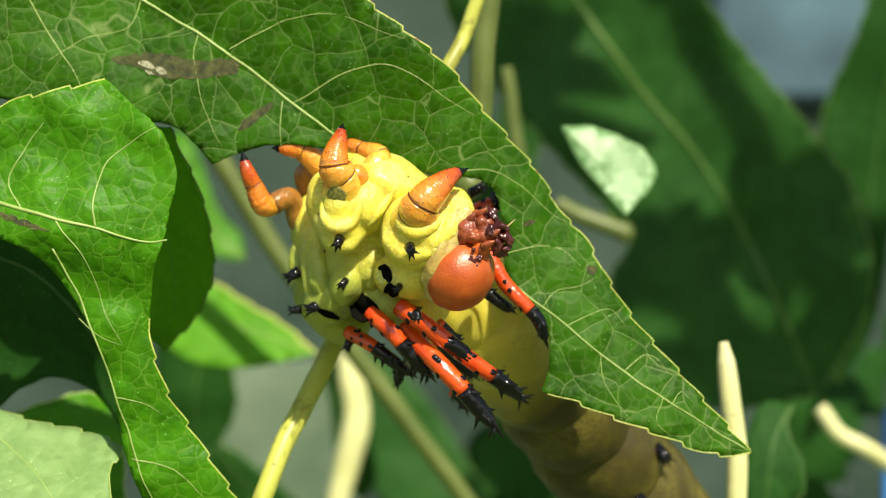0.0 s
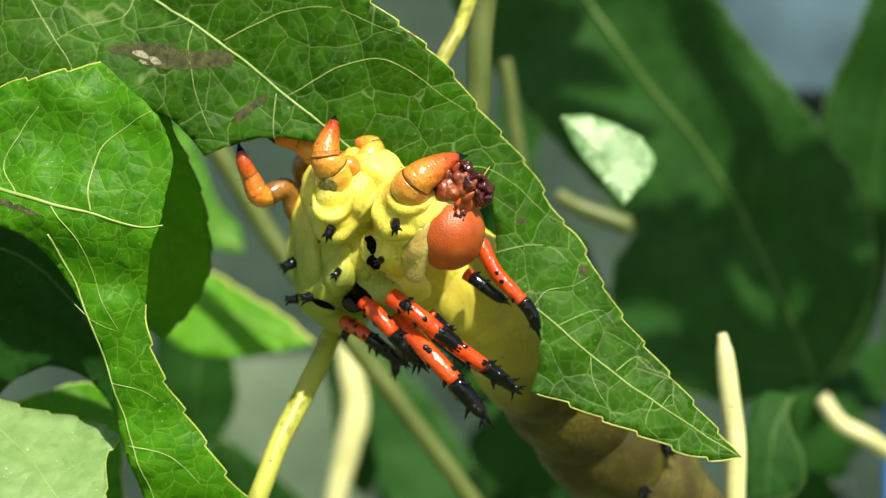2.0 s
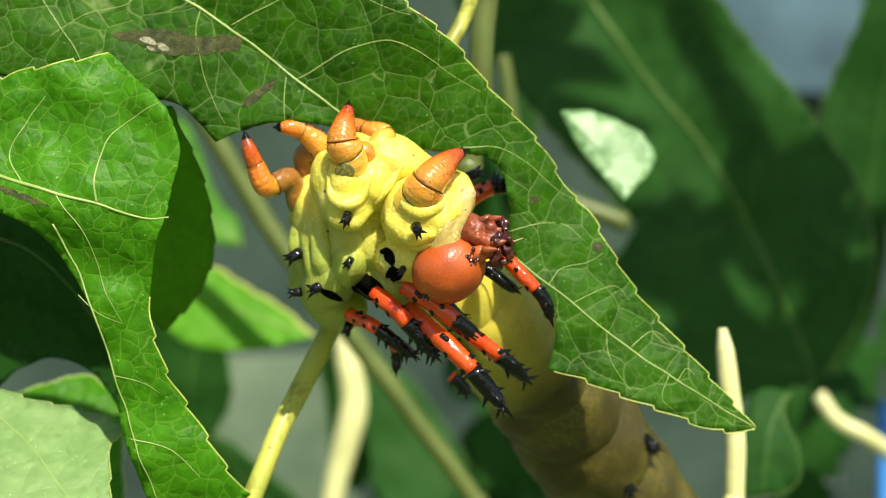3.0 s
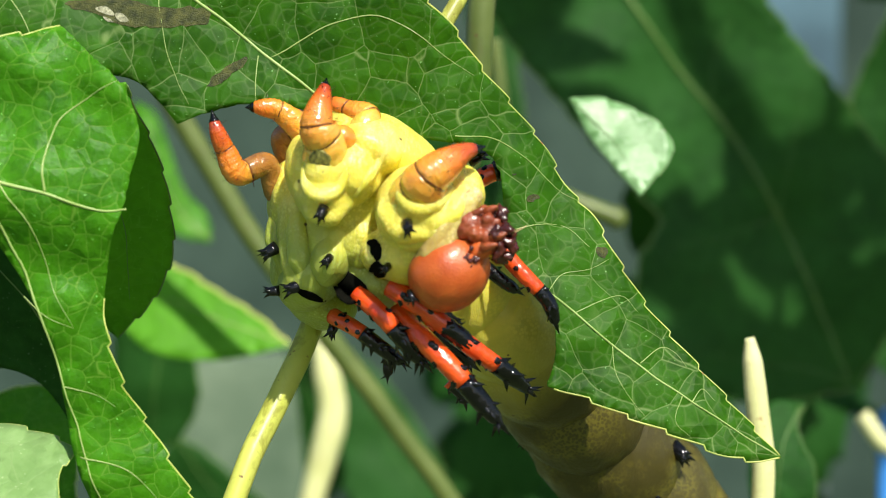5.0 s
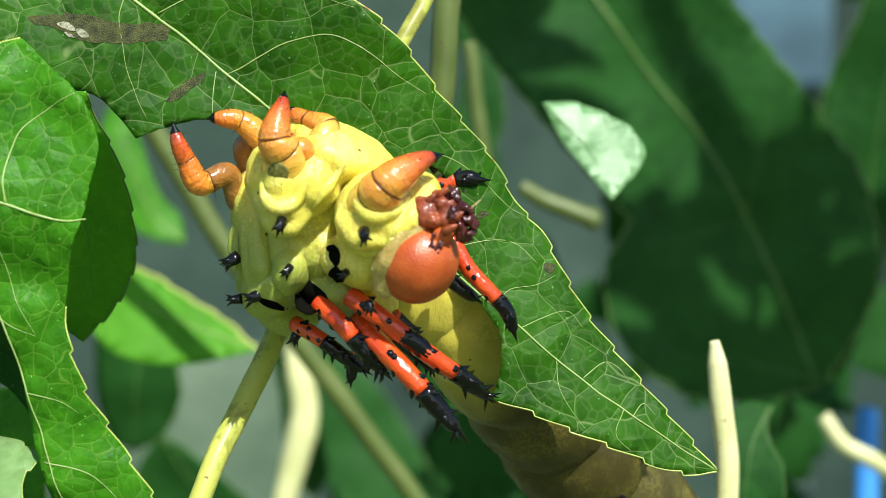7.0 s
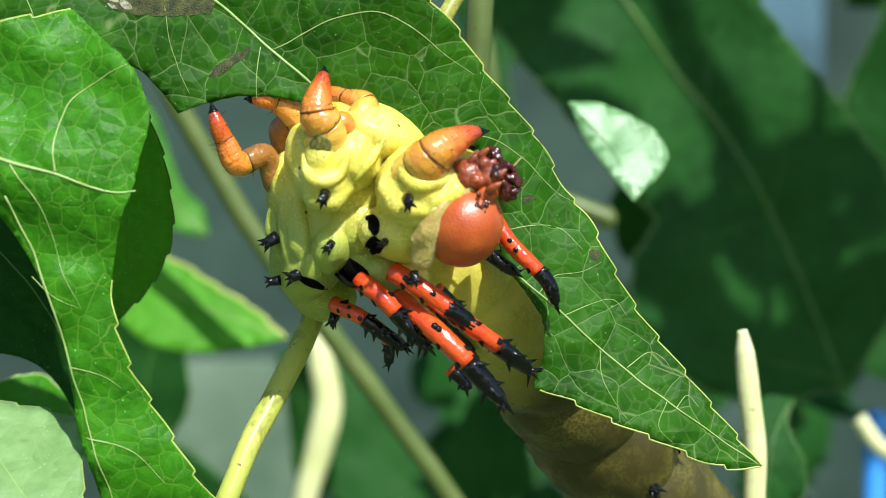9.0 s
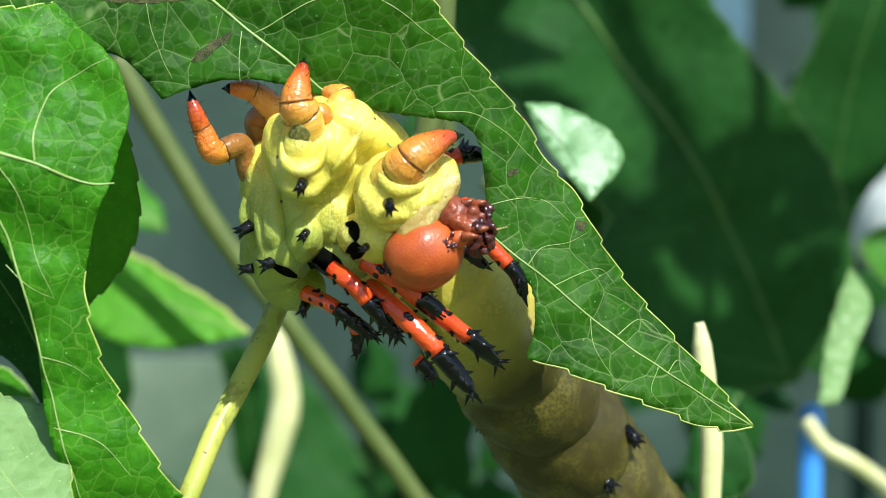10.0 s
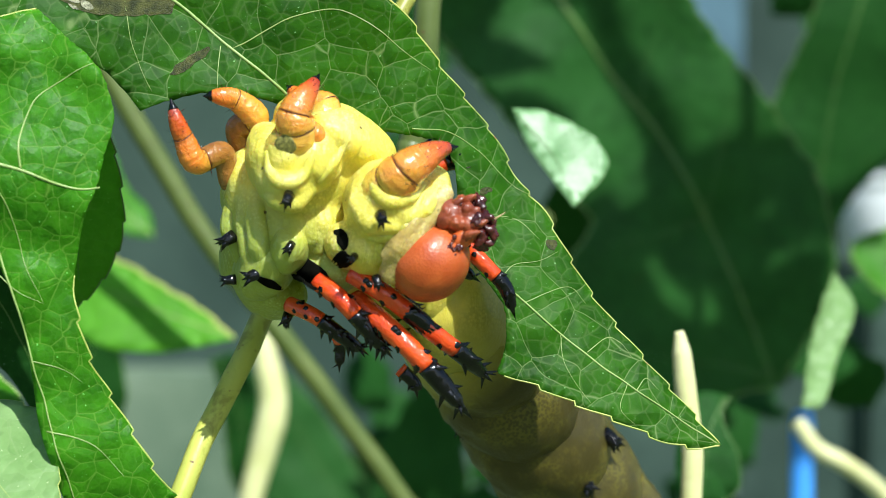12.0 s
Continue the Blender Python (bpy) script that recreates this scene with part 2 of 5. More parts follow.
def leg_material():
    """Glossy cuticle whose colour runs from yellow at the hip to red before the claw."""
    n = Nodes("amber to red leg cuticle", 0.22, 0.0, 0.5)
    along = n.tree.nodes.new("ShaderNodeAttribute")
    along.attribute_name = "along"
    blend = n.tree.nodes.new("ShaderNodeMath")
    blend.operation = "MULTIPLY_ADD"
    n.link(n.noise(420.0, 4.0), blend.inputs[0])
    blend.inputs[1].default_value = 0.22
    n.link(along.outputs["Fac"], blend.inputs[2])
    tone = n.ramp(blend.outputs[0], (0.16, (0.88, 0.68, 0.11)), (0.36, (0.92, 0.46, 0.07)), (0.52, (0.90, 0.31, 0.04)), (0.80, (0.78, 0.14, 0.018)), (1.0, (0.36, 0.03, 0.012)))
    n.paint(n.mix(n.ramp(n.noise(900.0, 3.0), (0.62, (0, 0, 0)), (0.74, (0.5, 0.5, 0.5))), tone, (0.42, 0.10, 0.02)))
    n.shader.inputs["Coat Weight"].default_value, n.shader.inputs["Coat Roughness"].default_value = 0.9, 0.16
    n.shader.inputs["Subsurface Weight"].default_value, n.shader.inputs["Subsurface Scale"].default_value = 0.35, 0.0012
    n.shader.inputs["Subsurface Radius"].default_value = (1.0, 0.45, 0.10)
    ring = n.tree.nodes.new("ShaderNodeMath")
    ring.operation = "MULTIPLY"
    ring.inputs[1].default_value = 7.0
    n.link(along.outputs["Fac"], ring.inputs[0])
    comb = n.tree.nodes.new("ShaderNodeCombineXYZ")
    n.link(ring.outputs[0], comb.inputs[0])
    n.bump((n.noise(4.0, 3.0, 0.6, 0.3, comb.outputs[0]), 0.22, 0.0008), (n.noise(520.0, 4.0, 0.6, 1.0), 0.8, 0.0005))
    return n.mat


LEG_FADE = leg_material()
LEG = shell_material("amber leg cuticle", (0.93, 0.38, 0.05), (0.70, 0.13, 0.012), 0.24, 1500.0, 0.0001, 1.0, 0.9, 0.3)
LEG_DARK = shell_material("brown leg base cuticle", (0.50, 0.22, 0.05), (0.22, 0.09, 0.02), 0.25, 1500.0, 0.0001, 0.6, 1.0, 0.2)
HEAD = shell_material("orange head capsule", (0.60, 0.125, 0.022), (0.44, 0.070, 0.014), 0.41, 3000.0, 0.0001, 0.25, 0.06, 0.2)
MOUTH = shell_material("red brown mouthparts", (0.42, 0.095, 0.032), (0.12, 0.016, 0.010), 0.36, 900.0, 0.0003, 0.35, 1.0)
MOUTH_DARK = shell_material("dark maroon mouthparts", (0.085, 0.012, 0.010), (0.02, 0.004, 0.004), 0.22)
HORN = shell_material("red horn cuticle", (0.84, 0.105, 0.014), (0.62, 0.040, 0.008), 0.20, 1500.0, 0.0001, 0.5, 0.6, 0.25)
BLACK = shell_material("glossy black cuticle", (0.004, 0.004, 0.006), (0.0015, 0.0015, 0.002), 0.13, 1500.0, 0.0001, 0.0, 0.5)
MATT = plain_material("matt black skin", (0.008, 0.008, 0.006), (0.003, 0.003, 0.002), 700.0, 0.95, 0.0002)
MATT.node_tree.nodes["Principled BSDF"].inputs["Specular IOR Level"].default_value = 0.04
JOINT = plain_material("dark brown joint line", (0.20, 0.05, 0.012), (0.09, 0.02, 0.006), 900.0, 0.5, 0.0001)
HAIR = stem_material("pale bristle", (0.60, 0.46, 0.22), (0.40, 0.26, 0.10), (0.5, 0.3, 0.1))
GROUND = plain_material("dry grass ground", (0.13, 0.17, 0.07), (0.06, 0.09, 0.03), 6.0, 0.9, 0.01)
WALL = plain_material("weathered grey green wall", (0.060, 0.100, 0.078), (0.018, 0.038, 0.030), 6.0, 0.8, 0.003)
SHEET = plain_material("pale blue of the sky board", (0.10, 0.19, 0.25), (0.04, 0.08, 0.11), 9.0, 0.6, 0.002)
PALE_BLOCK = plain_material("pale grey green of the added block", (0.20, 0.26, 0.18), (0.09, 0.14, 0.09), 14.0, 0.9, 0.003)
PAD = plain_material("dark speckled foot pad", (0.46, 0.42, 0.11), (0.06, 0.06, 0.02), 2200.0, 0.5, 0.0002)
POST = plain_material("grey weathered wood", (0.17, 0.22, 0.21), (0.10, 0.13, 0.12), 12.0, 0.8, 0.002)
WHITE = plain_material("white glaze", (0.82, 0.84, 0.86), (0.74, 0.77, 0.80), 8.0, 0.3, 0.001)
BLUE = plain_material("bright blue plastic", (0.07, 0.32, 0.85), (0.05, 0.24, 0.70), 9.0, 0.4, 0.001)


# ---- building blocks; all lengths in millimetres ----
def part(name, bm, material, parent, label="", smooth=True):
    mesh = bpy.data.meshes.new(name)
    bmesh.ops.scale(bm, vec=(0.001,) * 3, verts=bm.verts)
    bm.to_mesh(mesh)
    bm.free()
    for p in mesh.polygons:
        p.use_smooth = smooth
    mesh.materials.append(material)
    ob = new(name, mesh)
    ob.parent = parent
    return tagged(ob, label) if label else ob


def thing(name, at, label, category, group="", kind=""):
    ob = new(name)
    ob.empty_display_size = 0.005
    ob.location = [0.001 * c for c in at]
    return tagged(ob, label, category, group, kind)


def curve_through(points, steps=6, closed=False):
    """Catmull-Rom points through the given ones."""
    pts = [Vector(p) for p in points]
    if closed:
        pts = [pts[-1]] + pts + pts[:2]
    else:
        pts = [pts[0] * 2 - pts[1]] + pts + [pts[-1] * 2 - pts[-2]]
    out = []
    for a, b, c, d in zip(pts, pts[1:], pts[2:], pts[3:]):
        for i in range(steps):
            t = i / steps
            out.append(0.5 * (2 * b + (c - a) * t + (2 * a - 5 * b + 4 * c - d) * t * t + (3 * b - a - 3 * c + d) * t ** 3))
    if not closed:
        out.append(pts[-2])
    return out


def tube(bm, path, radii, sides=12, squash=1.0):
    """A closed tube along a path; the radii are spread evenly along it."""
    n = len(path)
    rings, side = [], None
    for i, p in enumerate(path):
        along = (path[min(i + 1, n - 1)] - path[max(i - 1, 0)]).normalized()
        side = (side - along * side.dot(along)).normalized() if side else along.orthogonal().normalized()
        up = along.cross(side)
        at = i / (n - 1) * (len(radii) - 1)
        k = min(int(at), len(radii) - 2)
        r = radii[k] + (radii[k + 1] - radii[k]) * (at - k)
        rings.append([bm.verts.new(p + (side * math.cos(a) + up * math.sin(a) * squash) * r)
                      for a in (2 * math.pi * j / sides for j in range(sides))])
    for a, b in zip(rings, rings[1:]):
        for j in range(sides):
            bm.faces.new((a[j], a[(j + 1) % sides], b[(j + 1) % sides], b[j]))
    bm.faces.new(rings[0][::-1])
    bm.faces.new(rings[-1])
    return bm


def shift(points, centre):
    return [Vector(p) - Vector(centre) for p in points]


def ball(bm, at, radii, turn=(0, 0, 0), u=20, v=14, rough=0.0, grain=0.35):
    m = Matrix.LocRotScale(at, Euler([radians(a) for a in turn]), radii)
    made = bmesh.ops.create_uvsphere(bm, u_segments=u, v_segments=v, radius=1.0, matrix=m)
    if rough:
        c = Vector(at)
        for vert in made["verts"]:
            vert.co += (vert.co - c).normalized() * rough * noise.fractal(vert.co * grain, 1.0, 2.0, 3)
    return bm


def cone(bm, foot, tip, r, sides=6):
    foot, tip = Vector(foot), Vector(tip)
    along = (tip - foot).normalized()
    s = along.orthogonal().normalized()
    u = along.cross(s)
    ring = [bm.verts.new(foot + (s * math.cos(a) + u * math.sin(a)) * r) for a in (2 * math.pi * j / sides for j in range(sides))]
    top = bm.verts.new(tip)
    for j in range(sides):
        bm.faces.new((ring[j], ring[(j + 1) % sides], top))
    return bm


def cloud(name, size, depth):
    t = bpy.data.textures.new(name, "CLOUDS")
    t.noise_scale, t.noise_depth, t.noise_basis = size, depth, "IMPROVED_PERLIN"
    return t


WRINKLES = [(cloud("skin bulges", 0.0032, 1), 0.0007), (cloud("skin wrinkles", 0.0014, 2), 0.00014)]


def soften(ob, voxel, rounds):
    """Melts overlapping lumps into one skin."""
    m = ob.modifiers.new("melt", "REMESH")
    m.mode, m.voxel_size, m.use_smooth_shade = "VOXEL", voxel * 0.001, True
    s = ob.modifiers.new("soft", "SMOOTH")
    s.factor, s.iterations = 0.5, rounds
    for texture, strength in WRINKLES:
        d = ob.modifiers.new("wrinkles", "DISPLACE")
        d.texture, d.strength, d.mid_level, d.texture_coords = texture, strength, 0.5, "LOCAL"
    return ob


def margin(runs, spacing, tooth, rng):
    """The outline of a leaf: runs of (kind, points in its plane); toothed runs get saw teeth, bitten ones small nibbles."""
    line = []
    for kind, pts in runs:
        run = curve_through([(x, z, 0) for x, z in pts], 24)
        walked, far = 0.0, 0.0
        out = [run[0]]
        for a, b in zip(run, run[1:]):
            far += (b - a).length
            out.append(b)
        for i, p in enumerate(out[:-1]):
            nxt = out[i + 1]
            along = (nxt - p)
            if along.length < 1e-6:
                continue
            normal = Vector((-along.y, along.x, 0)).normalized()
            walked += along.length
            fade = min(1.0, walked / 3, (far - walked) / 3 + 0.05)
            if kind == "toothed":
                f = (walked / spacing) % 1.0
                p = p + normal * tooth * (f ** 1.3 - 0.35) * fade
            elif kind == "bitten":
                p = p + normal * 0.22 * noise.noise(Vector((p.x * 1.4, p.y * 1.4, 3.0))) * fade
            line.append((p, kind))
    kept, rims = [line[0][0]], []
    for p, kind in line[1:]:
        if (p - kept[-1]).length > 0.28:
            kept.append(p)
            if kind == "toothed":
                if not rims or (rims[-1][-1] - p).length > 2:
                    rims.append([])
                rims[-1].append(p)
    return kept, rims


def blade(outline, depth, step):
    """A sheet inside an outline of the plane, lifted to depth(x, z)."""
    from mathutils import geometry
    pts = [Vector((p.x, p.y)) for p in outline]
    n = len(pts)
    xs, zs = [p.x for p in pts], [p.y for p in pts]
    edges = [(i, (i + 1) % n) for i in range(n)]
    rng = random.Random(3)
    grid, z = [], min(zs)
    while z < max(zs):
        x = min(xs)
        while x < max(xs):
            grid.append(Vector((x + rng.uniform(-0.25, 0.25) * step, z + rng.uniform(-0.25, 0.25) * step)))
            x += step
        z += step
    verts, _, faces, *_ = geometry.delaunay_2d_cdt(pts + grid, edges, [], 1, 0.01)
    bm = bmesh.new()
    made = [bm.verts.new((v.x, depth(v.x, v.y), v.y)) for v in verts]
    for f in faces:
        bm.faces.new([made[i] for i in f])
    for v in [v for v in bm.verts if not v.link_faces]:
        bm.verts.remove(v)
    bmesh.ops.recalc_face_normals(bm, faces=bm.faces)
    return bm


def leaf(name, centre, label, group, runs, depth, veins, materials, spacing=5.2, tooth=0.55, step=1.3, rim=0.14, thick=0.2, scars=(), tips=False):
    """A leaf with a blade, a raised margin and veins. Runs and veins are given in the plane x, z; depth says how far back each point lies."""
    skin, rib, edge = materials
    top = thing(name, centre, label, "leaf", group)
    line, rims = margin(runs, spacing, tooth, random.Random(len(runs)))
    bm = blade(line, depth, step)
    bmesh.ops.translate(bm, vec=-Vector(centre), verts=bm.verts)
    sheet = part("blade", bm, skin, top)
    if thick:
        s = sheet.modifiers.new("thickness", "SOLIDIFY")
        s.thickness, s.offset = thick * 0.001, 0.0
    for run in rims if rim else ():
        bm = bmesh.new()
        tube(bm, [Vector((p.x, depth(p.x, p.y), p.y)) - Vector(centre) for p in run], [rim, rim], 6)
        part("leaf_margin", bm, edge, top, "pale yellow leaf margin lightened as sunlit")
    for run in rims if tips else ():
        for p, q, r in zip(run, run[6:], run[12:]):
            if (q - p).cross(r - q).z / max(1e-6, (q - p).length * (r - q).length) > 0.55:
                bm = ball(bmesh.new(), Vector((q.x, depth(q.x, q.y), q.y)) - Vector(centre), (0.24, 0.22, 0.20), (0, 0, 0), 8, 6)
                part("tooth_tip", bm, TIP, top, "red brown tooth tip")
    for k, (width, pts) in enumerate(veins):
        bm = bmesh.new()
        path = []
        for p in curve_through([(x, 0, z) for x, z in pts], 10):
            wob = noise.noise_vector(p * 0.23) * 0.25 * min(1.0, 0.6 / width)
            x, z = p.x + wob.x, p.z + wob.z
            path.append(Vector((x, depth(x, z) - (0.10 if k == 0 else 0.11), z)) - Vector(centre))
        tube(bm, path, [width * 0.46, width * 0.16] if k == 0 else [width * 0.27, width * 0.08], 8)
        part("midrib" if k == 0 else "side_vein", bm, rib, top, "pale raised midrib" if k == 0 else "")
    for material, sname, slabel, pts in scars:
        spot = curve_through([(x, z, 0) for x, z in pts], 8, True)
        spot = [p + Vector((noise.noise(p * 0.9), noise.noise(p * 0.9 + Vector((9, 0, 0))), 0)) * 0.5 for p in spot]
        bm = blade(spot, lambda x, z: depth(x, z) - 0.16, 0.8)
        bmesh.ops.translate(bm, vec=-Vector(centre), verts=bm.verts)
        part(sname, bm, material, top, slabel)
    return top


def side_of(line):
    """The signed distance from a bent line in the plane, positive above it."""
    pts = curve_through([(x, z, 0) for x, z in line], 6)

    def away(x, z):
        best, sign = 1e9, 1.0
        for a, b in zip(pts, pts[1:]):
            ab = b - a
            t = max(0.0, min(1.0, ((x - a.x) * ab.x + (z - a.y) * ab.y) / ab.length_squared))
            dx, dz = x - a.x - ab.x * t, z - a.y - ab.y * t
            d = dx * dx + dz * dz
            if d < best:
                best, sign = d, 1.0 if ab.x * dz - ab.y * dx > 0 else -1.0
        return math.sqrt(best) * sign
    return away


def ripple(x, z, size, amount, seed=0.0):
    return amount * noise.noise(Vector((x / size, z / size, seed)))


# ---- the eaten leaf ----
LEAF_AT = (-70.0, 0.0, 30.0)
MIDRIB = [(-50.7, 40.1), (-42.7, 35.3), (-29.9, 27.3), (-21.1, 20.5), (-13.1, 14.3), (-1.9, 5.3), (8.5, -3.7), (18.1, -11.5), (26.9, -18.3), (34.9, -23.5), (43, -28.4)]
from_rib = side_of(MIDRIB)


def eaten_depth(x, z):
    d = from_rib(x, z)
    tip = min(1.0, max(0.0, (x + 2) / 18))
    fold = (-0.46 + 0.80 * tip) * d if d > 0 else 0.26 * d
    fold *= 0.45 + 0.55 * min(1.0, max(0.0, (x + 10) / 30))
    return fold + ripple(x, z, 14, 1.2) + ripple(x, z, 5, 0.42, 4.0) + ripple(x, z, 2.4, 0.10, 6.0) - 0.0016 * max(0.0, x - 10) ** 2 * 0.6


eaten_leaf = leaf(
    "gum_leaf", LEAF_AT, "large green sweetgum leaf with a bitten edge and brown scars", "sweetgum leaves",
    [("toothed", [(43.6, -28.7), (37.3, -21.7), (30.9, -14.3), (26.9, -9.5), (22.9, -3.1), (20.3, 1.8), (16.9, 5.3), (14.1, 10.3), (9.7, 15.4), (5.3, 20.1), (1.3, 24.9), (-4.3, 29.7), (-11.5, 35.3), (-17.9, 40.1)]),
     ("plain", [(-17.9, 40.1), (-38.7, 45.7), (-62.7, 48.1), (-75.5, 41.7), (-72.3, 25.7), (-57.9, 20.1), (-46.7, 18.1), (-38.7, 17.5), (-35.1, 14.9), (-32.5, 11.9)]),
     ("bitten", [(-32.5, 11.9), (-29.1, 13.3), (-24.3, 14.6), (-17.9, 14.3), (-10.7, 12.5), (-3.5, 10.8), (0.9, 10.3), (5.3, 9.7), (7.7, 7.3), (8.6, 1.7), (9.1, -3.9), (12.5, -8.3), (14.7, -11.5), (15, -15.1), (14.6, -17.9), (13.9, -19.9), (14.6, -20.3)]),
     ("toothed", [(14.6, -20.3), (18.5, -21.5), (24.1, -23.8), (31.7, -26.7), (36.5, -28.6), (40.5, -29.1), (43.6, -28.7)])],
    eaten_depth,
    [(0.55, MIDRIB),
     (0.34, [(-30.3, 28.2), (-25.1, 30.9), (-21.1, 32.5), (-15.5, 33), (-9.9, 30.9), (-5.1, 29.3)]),
     (0.34, [(-21.1, 20.7), (-15.5, 23.9), (-9.1, 25.8), (-4.3, 24.5), (0.5, 20.9), (4.5, 18.9)]),
     (0.30, [(-34.7, 30.5), (-35.1, 26.5), (-33.8, 20.1), (-31.1, 14.3)]),
     (0.26, [(-22.7, 20.9), (-23, 16.9), (-22.7, 14.3)]),
     (0.30, [(-42.7, 35.7), (-44.7, 31.3), (-50.7, 29.7), (-55.5, 26.5)]),
     (0.32, [(2.2, 11.1), (6.7, 11.1), (11.7, 8.5), (15.7, 4.9), (18.5, 3.7)]),
     (0.30, [(8.5, -0.9), (12.5, 0.4), (16.5, 0.1), (19.7, -2.3)]),
     (0.28, [(17.3, -11), (20.5, -9.5), (23.7, -8.6), (25.9, -10.7)]),
     (0.26, [(14.1, -8.3), (16.1, -5.9), (19.7, -5.1), (22.1, -3.9)]),
     (0.24, [(25.7, -17.1), (28.5, -15.1), (30.4, -15.6), (32, -17.7)]),
     (0.24, [(32.1, -21.9), (33.8, -20.2), (35.4, -21.7)]),
     (0.22, [(22.1, -14.7), (22.9, -19.1), (26.1, -23.5)]),
     (0.22, [(30.9, -21.1), (30.1, -24.3), (32.1, -26.3)]),
     (0.40, [(-59.5, 37.7), (-57.1, 32.9), (-53.9, 28.1), (-51.1, 23.3), (-49.1, 18.5)])],
    (LEAF, VEIN, RIM), rim=0.13, tips=True, scars=[
        (SCAR, "brown_scar", "dry brown scar eaten into the leaf", [(-46.7, 26.8), (-41.1, 27.7), (-34.7, 26.6), (-29.1, 27), (-29, 25.5), (-32.3, 24.2), (-39.5, 24.1), (-43.5, 25.7)]),
        (SCAR, "brown_patch", "thin brown graze mark", [(-29.1, 17), (-26.7, 19.4), (-24.2, 20.6), (-24.8, 19.1), (-27.5, 17.2)]),
        (SCAR, "dark_spot", "small dark grazed spot", [(20.8, -2.6), (21.5, -2.4), (22, -3), (21.6, -3.6), (20.9, -3.4)]),
        (SCAR, "dark_spot", "small dark grazed spot", [(11.6, 3.9), (12.3, 4.2), (13, 4), (12.4, 3.3), (11.8, 3.2)]),
        (SCAR, "dark_spot", "small dark grazed spot", [(9.6, 6.7), (10, 6.9), (10.2, 6.5), (9.8, 6.3)]),
    ])
for outline in ([(-43, 26.2), (-42, 26.6), (-41, 26.1), (-40.6, 25.4), (-41.6, 25.5)], [(-40.4, 25.7), (-39.4, 25.5), (-38.8, 24.7), (-39.5, 24.5), (-40.3, 25)], [(-42, 25.2), (-41.2, 25), (-40.6, 24.5), (-41.4, 24.6)]):
    bm = blade(curve_through([(x, z, 0) for x, z in outline], 8, True), lambda x, z: eaten_depth(x, z) - 0.24, 0.5)
    bmesh.ops.translate(bm, vec=-Vector(LEAF_AT), verts=bm.verts)
    part("papery_patch", bm, SCAR_PALE, eaten_leaf, "bleached papery skin left in the scar")

# ---- the leaf beside it ----
NEAR_AT = (-46.0, -10.0, -20.0)
NEAR_RIB = [(-66.8, 8.6), (-60.6, 6.3), (-52.8, 4.1), (-47.1, 2.8), (-41.3, 1), (-37.7, 1.2)]
near_rib = side_of(NEAR_RIB)
LOW_RIB = [(-53.1, 0.1), (-48.7, -9.6), (-45.3, -20.1), (-42.7, -28.2), (-39.9, -36.2), (-36.6, -44.3)]
low_rib = side_of(LOW_RIB)


def near_depth(x, z):
    y = -9 + 0.25 * max(0.0, z - 2) + 0.14 * max(0.0, 2 - z)
    d = low_rib(x, z)
    if z < 0:
        y += min(1.0, -z / 12) * (0.22 * d if d > 0 else -0.2 * d)
    return y - 0.08 * abs(near_rib(x, z)) * max(0.0, min(1.0, (z + 4) / 10)) + ripple(x, z, 9, 1.8, 7.0) + ripple(x, z, 4.4, 0.8, 2.0) + ripple(x, z, 1.9, 0.16, 5.0)


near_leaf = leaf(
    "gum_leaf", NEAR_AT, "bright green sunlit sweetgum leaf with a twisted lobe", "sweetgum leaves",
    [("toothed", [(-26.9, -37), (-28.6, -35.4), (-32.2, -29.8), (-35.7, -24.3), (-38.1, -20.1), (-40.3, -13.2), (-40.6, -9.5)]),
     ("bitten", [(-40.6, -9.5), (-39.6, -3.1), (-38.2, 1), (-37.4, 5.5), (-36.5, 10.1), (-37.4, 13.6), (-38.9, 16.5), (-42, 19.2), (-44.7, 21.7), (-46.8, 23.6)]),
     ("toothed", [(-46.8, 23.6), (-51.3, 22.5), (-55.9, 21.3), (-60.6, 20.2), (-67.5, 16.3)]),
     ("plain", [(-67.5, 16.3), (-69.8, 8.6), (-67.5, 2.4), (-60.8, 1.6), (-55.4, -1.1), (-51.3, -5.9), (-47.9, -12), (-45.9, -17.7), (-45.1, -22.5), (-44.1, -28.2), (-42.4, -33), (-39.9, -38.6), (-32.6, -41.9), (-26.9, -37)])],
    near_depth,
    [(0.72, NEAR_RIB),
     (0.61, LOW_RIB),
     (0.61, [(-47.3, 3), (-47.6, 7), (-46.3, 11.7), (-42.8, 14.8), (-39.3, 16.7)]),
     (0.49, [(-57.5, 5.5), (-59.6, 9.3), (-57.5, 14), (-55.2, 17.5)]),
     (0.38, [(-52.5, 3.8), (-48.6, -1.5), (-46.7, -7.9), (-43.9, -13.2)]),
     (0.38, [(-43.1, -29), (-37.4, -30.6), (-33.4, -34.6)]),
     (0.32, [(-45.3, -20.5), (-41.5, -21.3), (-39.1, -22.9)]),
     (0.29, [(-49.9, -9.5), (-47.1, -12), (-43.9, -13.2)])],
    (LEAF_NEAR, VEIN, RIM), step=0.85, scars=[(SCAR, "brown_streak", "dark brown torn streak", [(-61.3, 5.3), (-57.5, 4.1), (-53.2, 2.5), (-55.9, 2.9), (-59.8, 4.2)])])

